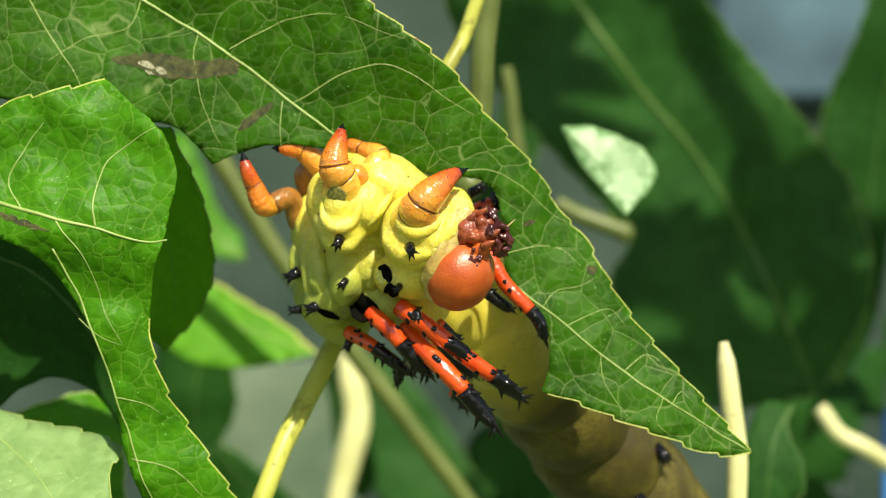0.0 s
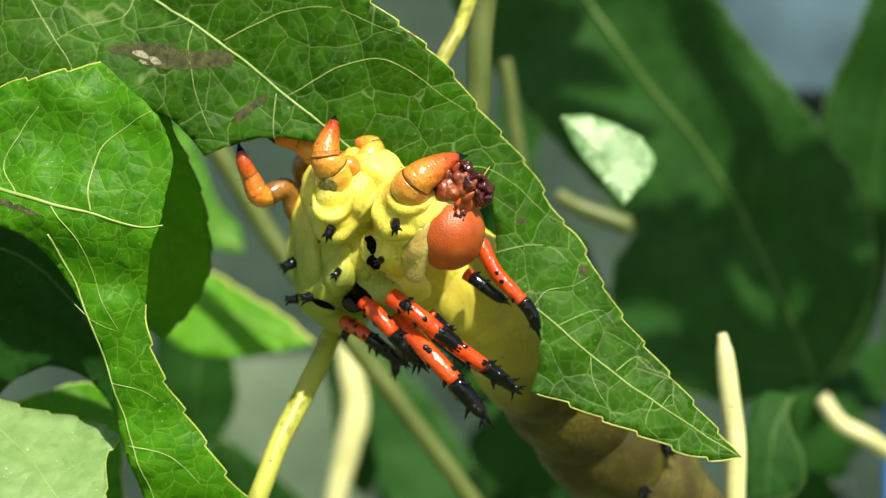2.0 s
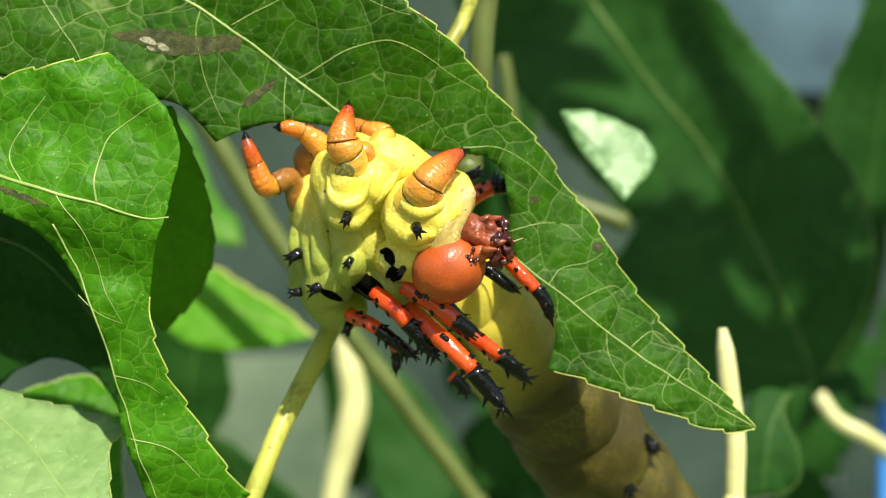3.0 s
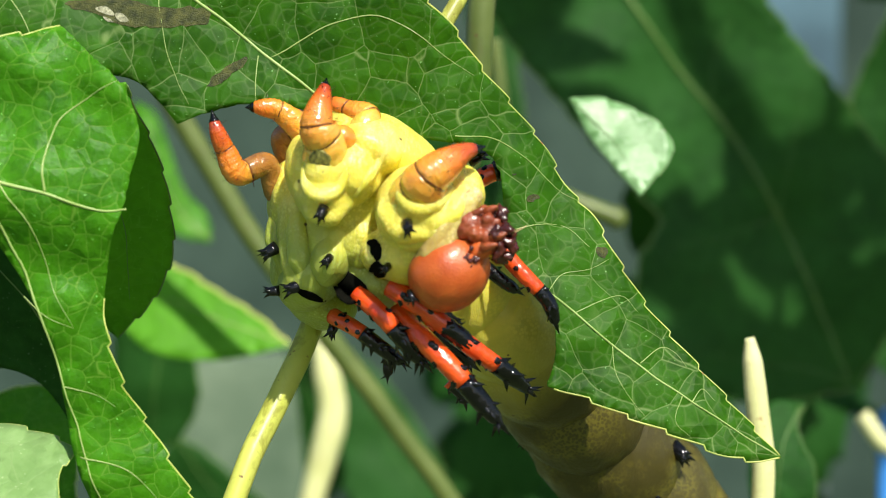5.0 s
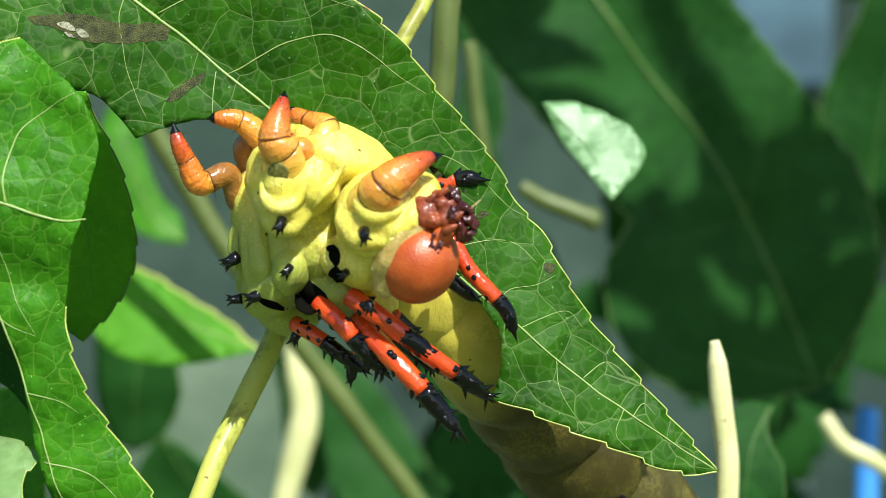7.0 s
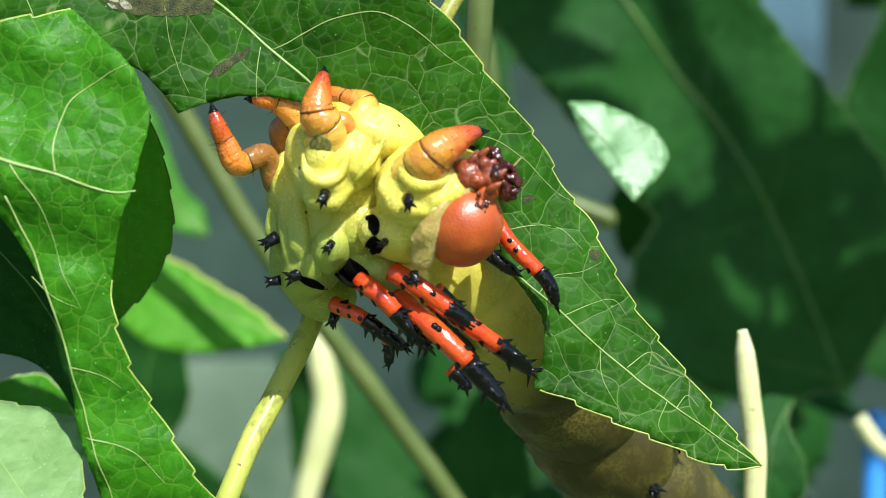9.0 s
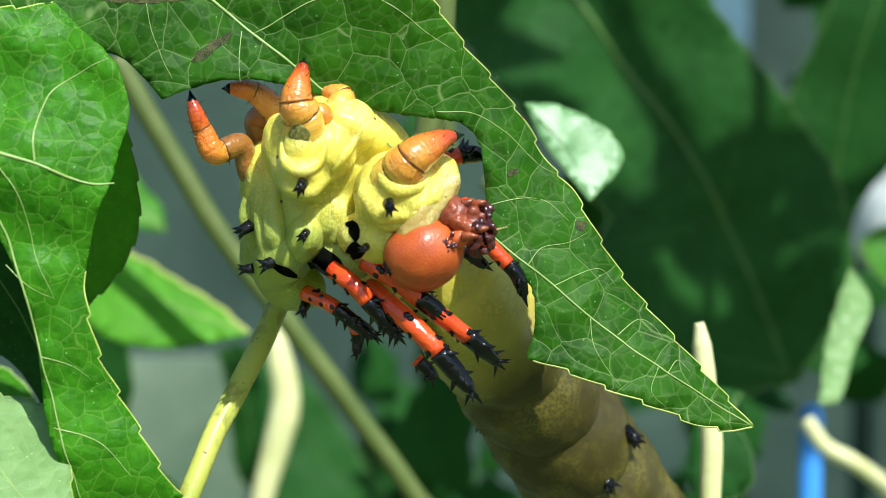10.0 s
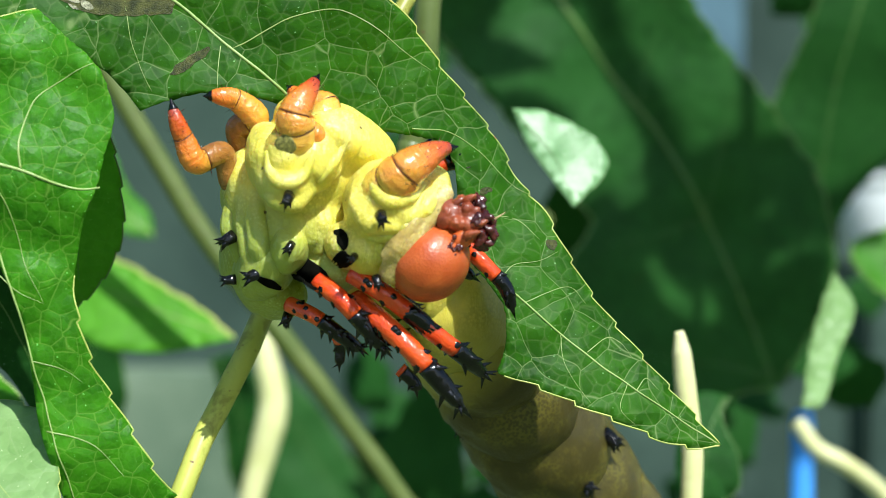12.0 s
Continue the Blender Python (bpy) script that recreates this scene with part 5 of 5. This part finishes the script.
lumps("mouthpart", [(face(x, z, y), (r, r * 0.9, r * 0.7), (0, turn, 0)) for x, z, y, r, turn in (
    (1.0, 5.6, 1.6, 2.3, 40), (2.9, 5.6, 2.2, 1.7, 70), (0.2, 4.7, 2.4, 1.5, 95), (3.3, 4.3, 3.0, 1.5, 20), (2.4, 6.9, 1.0, 1.4, 60), (4.4, 3.9, 2.4, 1.5, 110), (1.7, 4.4, 3.2, 1.1, 30), (3.9, 6.0, 2.6, 1.0, 0))] + [
    (face(2.4 + 2.7 * math.cos(0.7 * k) * (0.4 + 0.6 * ((k * 7) % 5) / 5), 5.2 + 2.3 * math.sin(0.7 * k) * (0.4 + 0.6 * ((k * 3) % 4) / 4), 2.4 + 1.3 * ((k * 5) % 7) / 7), (0.30 + 0.12 * (k % 4), 0.4, 0.75 - 0.1 * (k % 3)), (0, 47 * k, 0)) for k in range(24)],
    MOUTH, head, "red brown mouthparts", (0, 0, 0), 0.22, 1)
for k, (x, z, y, r) in enumerate([(5.0, 5.7, 2.8, 1.3), (5.8, 4.3, 2.8, 1.2), (4.2, 7.2, 1.8, 1.2), (4.8, 3.2, 3.4, 1.0), (3.8, 5.2, 3.9, 0.9), (5.6, 2.6, 2.4, 1.1)]):
    bm = bmesh.new()
    ball(bm, face(x, z, y), (r * 1.15, r, r * 0.66), (0, 30 * k, 0), 28, 18, 0.55, 1.1)
    part("jaw", bm, MOUTH_DARK, head, "dark maroon jaw piece")
bm = bmesh.new()
ball(bm, face(2.7, 2.7, 3.0), (1.6, 1.0, 1.2), (0, -35, 0), 20, 14, 0.1)
part("cheek", bm, HEAD, head)
rng = random.Random(5)
for k in range(14):
    bm = bmesh.new()
    a = rng.uniform(0, 6.28)
    r = 0.75 * math.sqrt(rng.random())
    ball(bm, face(1.75 + 1.2 * r * math.cos(a), 1.6 + 1.5 * r * math.sin(a), 4.42 - 0.35 * r), (0.27, 0.16, 0.32), (0, 0, 0), 12, 8, 0.12, 2.0)
    part("eye_spot", bm, MOUTH_DARK, head, "dark red eye spot")
bm = bmesh.new()
for k in range(150):
    a = rng.uniform(0.1, 1.9)
    foot = face(2.6 + 2.9 * math.cos(a), 3.6 + 3.0 * math.sin(a), rng.uniform(0.5, 3.5))
    out = Vector((math.cos(a) + rng.gauss(0, 0.4), rng.gauss(-0.3, 0.4), math.sin(a) + rng.gauss(0, 0.4))).normalized()
    cone(bm, foot, foot + out * rng.uniform(0.6, 1.7), 0.06, 4)
for k, (x, z, y) in enumerate(((1.0, 6.6, 2.8), (2.4, 7.4, 2.4), (4.0, 4.6, 4.2), (3.2, 3.2, 4.4))):
    out = Vector((0.45 + 0.15 * k, -0.4, 0.5)).normalized()
    foot = face(x, z, y)
    palp = tube(bmesh.new(), [foot - out * 0.5, foot + out * 0.5, foot + out * 1.0, foot + out * 1.5], [0.62, 0.52, 0.36, 0.14], 10)
    part("palp", palp, MOUTH, head, "short jointed feeding palp")
tagged(part("bristles", bm, MOUTH_DARK, head, "short dark mouth bristles"), "", "", "", "stuff")
bm = bmesh.new()
tube(bm, [face(5.2, 5.0, 3.0), face(6.3, 5.9, 3.2), face(7.3, 6.8, 3.4)], [0.16, 0.12, 0.04], 6)
part("feeler", bm, HAIR, head, "thin pale feeler")


# ---- surroundings ----
def slab(name, lo, hi, material, label, category):
    bm = bmesh.new()
    bmesh.ops.create_cube(bm, size=1.0)
    for v in bm.verts:
        v.co = Vector([(a if c < 0 else b) for c, a, b in zip(v.co, lo, hi)]) * 1000
    bmesh.ops.bevel(bm, geom=bm.edges, offset=8, segments=2, affect="EDGES")
    return tagged(part(name, bm, material, None, "", False), label, category)


bm = bmesh.new()
bmesh.ops.create_grid(bm, x_segments=60, y_segments=60, size=1.0)
for v in bm.verts:
    r = max(abs(v.co.x), abs(v.co.y))
    v.co *= 1500 + 60000 * r ** 3
    v.co.z = -900 + 14 * noise.noise(v.co * 0.004)
tagged(part("ground", bm, GROUND, None), "dry grassy ground", "ground", "", "structure")
wall = slab("wall_back", (-2.5, 1.9, -0.92), (2.5, 2.05, 1.4), WALL, "weathered grey green wall behind the tree", "wall")
tagged(wall, "", "", "", "structure")

# added block, stands in for a pale blurred patch of unknown nature
slab("low_pale_block", (-0.185, 0.90, -0.90), (-0.055, 0.98, -0.080), PALE_BLOCK, "added pale block standing in for a blurred pale patch", "garden wall")
# added board, stands in for the pale sky between the leaves
slab("sky_board", (0.348, 1.865, 0.190), (0.545, 1.895, 0.90), SHEET, "added pale blue board standing in for the sky", "board")


def stake(at, radius, low, label, material):
    top = thing("garden_stake", at, label, "stake")
    bm = bmesh.new()
    tube(bm, [Vector((0, 0, z)) for z in (low, low * 0.5, -2, 0)], [radius, radius, radius, radius * 0.7], 14)
    part("rod", bm, material, top)
    bm = bmesh.new()
    ball(bm, (0, 0, 0), (radius * 0.9, radius * 0.9, radius * 0.5), (0, 0, 0), 14, 8)
    part("cap", bm, material, top)
    return top


slab("garden_post", (0.1799, 0.60, -0.90), (0.2064, 0.625, -0.0772), POST, "grey weathered wooden garden post", "post")
# pot shape stands in for a bright white blob of unknown nature
top = thing("white_stand_in", (600, 1500, 62), "white pot shape standing in for a bright white blob", "flower pot")
bm = bmesh.new()
tube(bm, [Vector((0, 0, z)) for z in (-62, -58, -11, 12, 23, 24)], [34, 37, 46, 50, 48, 43], 32)
part("pot", bm, WHITE, top)
bm = bmesh.new()
tube(bm, [Vector((0, 0, z)) for z in (19, 23, 29, 30)], [52, 54.5, 54.5, 50], 32)
part("pot_rim", bm, WHITE, top)
# added stand, holds the white shape up
top = thing("plant_stand", (612, 1500, 0), "added stand under the white pot shape", "stand")
for name, half, lo, hi in (("stand_top", (66, 62), -14, 0), ("stand_post", (40, 40), -880, -14), ("stand_foot", (80, 76), -900, -880)):
    bm = bmesh.new()
    bmesh.ops.create_cube(bm, size=1.0)
    for v in bm.verts:
        v.co = Vector((2 * half[0] * v.co.x, 2 * half[1] * v.co.y, hi if v.co.z > 0 else lo))
    bmesh.ops.bevel(bm, geom=bm.edges, offset=4, segments=2, affect="EDGES")
    part(name, bm, WALL, top, "", False)
leaf("gum_leaf", (178, 300, -8), "small bright green leaf in the sun", "sweetgum leaves",
     [("toothed", [(192, 8), (172, 6), (161, 0), (164, -10), (180, -22)]), ("plain", [(180, -22), (196, -14), (200, -2), (192, 8)])],
     lambda x, z: 300 + 0.5 * z + ripple(x, z, 9, 2.0, 2.5), [(0.5, [(194, 4), (180, -4), (172, -14)])], (LEAF_NEAR, VEIN, VEIN), 6, 0.5, 2.4, 0.2)

stake((145.6, 300, -53.5), 3.6, -900, "bright blue plastic garden stake", BLUE)

# foliage far behind
bm = bmesh.new()
rng = random.Random(12)
for k in range(60):
    y = rng.uniform(260, 620)
    s = (y + 234) / 2926
    at = Vector((rng.uniform(-40, 950) * s, y, rng.uniform(-620, 480) * s))
    size = rng.uniform(26, 46)
    turn = Euler((rng.uniform(-1.0, 1.0), rng.uniform(0, 6.28), rng.uniform(-0.8, 0.8))).to_matrix()
    rings = []
    for i in range(7):
        f = i / 6
        w = 0.42 * math.sin(math.pi * f ** 0.8) * (1 + 0.25 * math.sin(9 * f)) + 0.01
        rings.append([bm.verts.new(at + turn @ (Vector((side * w, 0.10 * abs(side) - 0.25 * (f - 0.5) ** 2, f - 0.5)) * size)) for side in (-1, 0, 1)])
    for a, b in zip(rings, rings[1:]):
        for i in (0, 1):
            bm.faces.new((a[i], a[i + 1], b[i + 1], b[i]))
tagged(part("distant_foliage", bm, LEAF_SHADED, None), "green foliage far behind the leaf", "foliage", "", "stuff")


def motions():
    walk(eaten_leaf, glide(eaten_leaf, LEAF_AT, [
        (0, 0, 0, 0, 0, 0, 0),
        (0.5, 0.408, -1.648, 0.044, 0.517, 0.312, 0.057),
        (1, 0.287, -1.445, 0.027, 0.24, 0.542, -0.433),
        (1.5, 0.198, 1.006, 0.728, -2.586, 1.644, -1.383),
        (2, -0.003, -0.302, 0.222, -0.463, 1.335, -0.273),
        (2.5, 0.654, -1.871, 0.268, 1.217, 0.576, 0.072),
        (3, 0.598, -3.107, -0.106, 2.6, -0.28, 0.377),
        (5, -0.405, 1.648, 0.461, -4.234, 0.273, 2.044),
        (5.5, -0.614, 2.649, 0.459, -3.238, 0.451, 1.104),
        (6, -0.548, 2.758, 0.335, -2.138, 0.596, 0.403),
        (6.5, -0.664, 4.501, 0.996, -1.263, 1.286, -0.252),
        (7, -0.951, 4.157, 0.593, -1.671, 1.147, 1.201),
        (9, -0.27, 0.508, 1.351, 0.58, 2.293, -0.224),
        (9.5, 0.43, -0.016, 1.568, -0.812, 1.589, -0.273),
        (10, 0.35, -0.46, 0.5, -0.857, -0.12, -0.25),
        (10.5, 0.889, -1.169, 2.342, 0.167, 1.963, -0.279),
        (11, 0.399, 0.357, 1.768, -1.07, 0.838, 0.416),
        (11.5, -0.09, 0.268, 1.082, 0.152, 0.984, -0.806),
        (12, -0.142, -1.675, 0.64, -3.952, 1.179, 1.974),
    ]))
    walk(caterpillar, glide(caterpillar, BODY_AT, [
        (0, 0, 0, 0, 0, 0, 0),
        (0.5, 0.25, -0.156, -0.164, 0.627, 0.652, -0.888),
        (1, 0.169, 0.216, -0.262, 0.035, 0.219, -1.347),
        (1.5, 0.038, 1.333, -0.294, 0.002, 0.358, -2.395),
        (2, -0.131, 1.499, -0.514, 0.301, 0.347, -3.153),
        (2.5, 0.622, -2.244, -0.289, -0.324, -0.231, 1.935),
        (3, 0.139, -2.221, -0.378, -2.511, -0.314, 4.342),
        (5, -0.052, 0.944, 0.467, -0.09, -0.608, -0.386),
        (5.5, 0.039, 0.987, 0.482, 0.15, -0.73, -0.62),
        (6, 0.003, 0.659, 0.209, 0.458, -0.618, -0.558),
        (6.5, 0.287, 0.518, 0.57, 0.879, -0.699, -0.834),
        (7, 0.16, 0.738, 0.449, 1.077, -0.865, -1.012),
        (9, -0.32, 0.102, 0.331, -1.878, -2.163, 0.489),
        (9.5, -0.096, 0.637, 0.399, -2.685, -1.302, 1.097),
        (10, -0.297, 1.094, 0.386, -2.658, -1.008, 0.873),
        (10.5, 0.048, -0.241, 0.611, -2.181, -0.583, 1.392),
        (11, -0.209, -2.52, 0.837, -0.92, -0.7, 3.51),
        (11.5, -0.599, -2.8, 0.249, -1.092, -1.271, 3.257),
        (12, -0.559, -4.76, -0.337, -0.459, -1.042, 3.383),
    ]))
    walk(thorax_front, glide(thorax_front, (0, 0, 0), [
        (0, 0, 0, 0, 0, 0, 0),
        (0.5, -0.247, 0, 0.259, 0, 1.7, 0),
        (1, -0.464, 0, 0.47, 0, 2.89, 0),
        (1.5, -1.415, 0, 0.878, 0, 6.29, 0),
        (2, -2.151, 0, 1.422, 0, 9.35, 0),
        (2.5, -1.787, 0, 0.457, 0, 2.89, 0),
        (3, -0.546, 0, -0.593, 0, -0.85, 0),
        (5, -1.252, 0, -1.246, 0, 9.01, 0),
        (5.5, -1.525, 0, -1.029, 0, 9.69, 0),
        (6, -0.957, 0, -0.904, 0, 8.925, 0),
        (6.5, -1.043, 0, -0.846, 0, 9.01, 0),
        (7, -1.345, 0, -0.728, 0, 9.69, 0),
        (9, -2.42, 0, -0.737, 0, 14.45, 0),
        (9.5, -1.653, 0, -1.656, 0, 9.35, 0),
        (10, -1.315, 0, -2.377, 0, 11.05, 0),
        (10.5, -1.051, 0, -2.592, 0, 12.75, 0),
        (11, -1.117, 0, -2.112, 0, 11.9, 0),
        (11.5, -1.387, 0, -2.234, 0, 13.175, 0),
        (12, -1.485, 0, -2.156, 0, 13.6, 0),
    ]))
    walk(near_leaf, glide(near_leaf, NEAR_AT, [
        (0, 0, 0, 0, 0, 0, 0),
        (0.5, 0.169, -1.283, -0.06, 1.871, 0.381, -1.381),
        (1, 0.287, -1.846, 0.062, 1.107, 0.351, -0.555),
        (1.5, -0.116, -0.025, 0.005, 1.505, 0.424, -0.832),
        (2, 0.251, -1.561, 0.199, 1.01, 0.256, -1.208),
        (2.5, 0.073, -1.323, 0.055, 1.76, 0.72, -1.102),
        (3, 0.358, -3.158, 0.176, 0.321, 0.915, -0.844),
        (5, -0.623, 1.769, 0.395, -0.33, 0.752, -0.181),
        (5.5, -0.618, 1.542, 0.283, -0.131, 0.414, -1.598),
        (6, -0.803, 2.094, 0.404, -0.172, 0.907, -1.006),
        (6.5, -0.821, 2.927, 0.145, 0.707, 0.289, -1.164),
        (7, -0.883, 2.896, 0.194, 0.323, 0.397, -1.301),
        (9, -0.262, 0.07, 0.686, -0.9, 1.126, 0.727),
        (9.5, -0.537, 0.613, 0.938, -2.732, 2.554, 2.171),
        (10, -0.507, -0.33, 1.031, -2.739, 2.831, 2.769),
        (10.5, -0.992, -0.513, 1.107, -3.086, 3.776, 2.793),
        (11, -0.978, 0.838, 0.728, -1.475, 3.219, 1.498),
        (11.5, -0.406, 0.107, 0.836, -1.407, 2.191, 1.158),
        (12, -0.118, -0.704, 0.897, -1.475, 1.791, 1.675),
    ]))
    walk(petiole, glide(petiole, PETIOLE_AT, [
        (0, 0, 0, 0, 0, 0, 0),
        (0.5, -0.016, 1.053, -0.543, -0.401, 0.509, 0.162),
        (1, 0.001, 0.095, -0.626, -0.051, 0.378, -0),
        (1.5, 0.194, -0.523, -0.423, 0.171, 0.282, -0.101),
        (2, 0.067, -1.799, -0.826, 0.619, -0.259, -0.279),
        (2.5, 0.556, -2.736, -0.246, 0.89, 0.866, -0.494),
        (3, -0.167, -0.996, -0.457, 0.339, 0.337, -0.187),
        (5, -0.606, -3.749, -0.039, 1.308, -1.131, -0.614),
        (5.5, -0.622, -2.252, -0.143, 0.806, -1.203, -0.338),
        (6, -0.64, -2.139, -0.366, 0.783, -1.073, -0.337),
        (6.5, -0.602, -0.549, -0.307, 0.233, -1.241, -0.028),
        (7, -0.664, 0.022, -0.475, 0.017, -0.915, 0.062),
        (9, -0.72, -2.497, -1.325, 0.871, 0.423, -0.516),
        (9.5, -1.537, 3.153, -2.304, -1.39, 2.502, 0.596),
        (10, -1.89, 3.151, -2.326, -1.368, 0.785, 0.698),
        (10.5, -1.583, 2.805, -1.774, -1.233, 1.198, 0.594),
        (11, -1.81, 0.582, -0.935, -0.216, -0.909, 0.185),
        (11.5, -1.659, 0.784, -1.886, -0.363, 0.877, 0.13),
        (12, -1.895, -0.114, -2.272, 0.021, -0.061, -0.009),
    ]))
    for swaying, rows in (
            (far_leaf, ((0, 4.3, -1.0, -3.0), (3, 6.0, -0.5, -2.6), (5, 14.9, 0, -2.6), (6, 13.6, 0, -2.6), (7, 12.4, 0, -2.6), (9, 16.4, 0.6, -2.6), (9.5, 19.2, 0, -2.6), (10.5, 18.6, 0.5, -2.7), (12, 17.2, 0.8, -2.3))),
            (side_leaf, ((0, 3.0, 0, 0), (3, 4.5, 0, 0), (5, 13.4, 0, 0), (7, 11.0, 0, 0), (9, 15.0, 0, 0), (9.5, 18.0, 0, 0), (10.5, 17.4, 0, 0), (12, 16.0, 0, 0))),
            (bent_petiole, ((0, 1.6, -3.5, 0), (3, 2.5, -2.6, 0), (5, 13.0, -5.5, 0), (6, 11.2, -5.9, 0), (7, 9.4, -6.3, 0), (9, 15.6, -6.5, 0), (9.5, 16.8, -7.8, 0), (10.5, 18.3, -8.8, 0), (12, 18.2, -7.8, 0))),
            (sun_patch_lobe, ((0, -0.5, 0.4, 0.3), (3, -0.4, 0.4, 0.5), (5, 0.6, 0.3, 0), (7, 1.6, 0.4, 0.4), (9, 0.8, -1.5, 2.6), (9.5, 0.4, -1.7, 2.0), (10.5, 1.0, -2.8, 2.9), (12, 0.8, -2.3, 4.0))),
            (edge_leaf, ((0, -2.0, 2.0, 0), (1, -2.2, 2.6, 0), (2, -2.4, 2.7, 0), (3, -1.5, 3.1, 0), (5, -1.0, 1.7, 0), (6, -1.5, 1.6, 0), (7, -3.2, 0.7, 0), (9, -0.3, 2.8, 0), (9.5, 3.1, 2.0, 0), (10.5, 2.2, 3.1, 0), (12, 1.2, 3.2, 0))),
            (light_tip, ((0, 0.0, 0.0, 0), (1, -0.2, 0.7, 0), (2, -0.5, 0.8, 0), (3, 0.6, 1.4, 0), (5, 0.6, 1.3, 0), (6, 0.2, 1.2, 0), (7, -1.7, 0.3, 0), (9, 2.2, 3.2, 0), (9.5, 6.5, 2.3, 0), (10.5, 5.7, 3.7, 0), (12, 4.9, 4.0, 0))),
            (droop_stalk, ((0, 0.0, 0.0, 0), (1, -0.3, 0.8, 0), (2, -0.5, 0.8, 0), (3, 0.6, 1.4, 0), (5, 1.7, -0.1, 0), (6, 1.2, -0.1, 0), (7, -0.7, -1.0, 0), (9, 3.2, 1.9, 0), (9.5, 7.5, 1.0, 0), (10.5, 6.6, 2.6, 0), (12, 5.6, 3.0, 0))),
            (long_stem, ((0, 0.0, -0.0, 0), (1, -0.2, 0.4, 0), (2, -0.3, 0.5, 0), (3, 0.3, 0.8, 0), (5, 1.1, 0.1, 0), (6, 0.8, 0.1, 0), (7, -0.4, -0.5, 0), (9, 2.0, 1.3, 0), (9.5, 4.6, 0.8, 0), (10.5, 4.0, 1.7, 0), (12, 3.4, 1.9, 0))),
            (edge_spray, ((0, 14, 0, 0), (7, 14, 0, 0), (9, 7, 0, 0), (9.5, 3, 0, 0), (10.5, 0, 0, 0), (12, 0, 0, 0))),
            (broken_twig, ((0, 0.5, 0.7, 0), (3, 0.6, 0.2, 0), (5, 1.3, 0.3, 0), (6, 1.6, 0.4, 0), (7, 1.8, 0.5, 0), (9, 1.1, 0, 0), (9.5, 1.0, 0, 0), (10.5, 1.4, -0.2, 0), (12, 0.6, -0.9, 0)))):
        centre = [1000 * c for c in swaying.location]
        walk(swaying, glide(swaying, centre, [(t, x, 0, z, 0, turn, 0) for t, x, z, turn in rows]))
    walk(near_back, glide(near_back, (-40, 15, 1.7), [(0, 0, 0, 0, 0, 0, 0), (3, 0.1, 0, 0, 0, 0, 0), (5, -0.8, 0, 0.1, 0, 0, 0), (7, -1.1, 0, 0.2, 0, 0, 0), (9, -1.4, 0, 0.4, 0, 0, 0), (9.5, -1.6, 0, 0.5, 0, 0, 0), (12, -2.2, 0, 0.5, 0, 0, 0)]))
    walk(pale_leaf, glide(pale_leaf, (-56.4, -6, -31.9), [(0, 0, 0, 0, 0, 0, 0), (7, 0.2, 0, 0, 0, 0, 0), (9, 2.2, 0, 0, 0, 0, 0), (9.5, 2.8, 0, 0, 0, 0, 0), (10.5, 4.4, 0, 0.2, 0, 0, 0), (12, 3.8, 0, 0.2, 0, 0, 0)]))
    walk(raised_leg, glide(raised_leg, RAISED_AT, [(0, 0, 0, 0, 0, 0, 0), (10.7, 0, 0, 0, 0, 0, 0), (11, 0, 0, 0, 0, 22, 0), (12, 0, 0, 0, 0, 22, 0)]))
    walk(head, glide(head, HEAD_AT, [
        (0, 0, 0, 0, 0, 0, 0),
        (0.5, 0.337, 0, 1.088, 0, -4, 0),
        (1, 0.059, 0, 1.582, 0, -6, 0),
        (1.5, 0.376, 0, 3.789, 0, -9, 0),
        (2, -0.104, 0, 4.401, 0, -14, 0),
        (2.5, -1.507, 0, 0.09, 0, 16, 0),
        (3, -2.388, 0, -2.385, 0, 23, 0),
        (5, -1.122, 0, -2.707, 0, 14, 0),
        (5.5, -0.658, 0, -2.128, 0, 10, 0),
        (6, 0.068, 0, -2.136, 0, 6, 0),
        (6.5, 0.425, 0, -0.815, 0, 1, 0),
        (7, 0.265, 0, -0.284, 0, -1, 0),
        (9, 0.466, 0, 0.672, 0, -4, 0),
        (9.5, -1.92, 0, -3.432, 0, 31, 0),
        (10, -1.01, 0, -3.94, 0, 28, 0),
        (10.5, -0.623, 0, -4.226, 0, 24, 0),
        (11, 0.726, 0, -4.165, 0, 18, 0),
        (11.5, 0.404, 0, -3.948, 0, 13, 0),
        (12, 1.055, 0, -3.313, 0, 11, 0),
    ]))


motions()
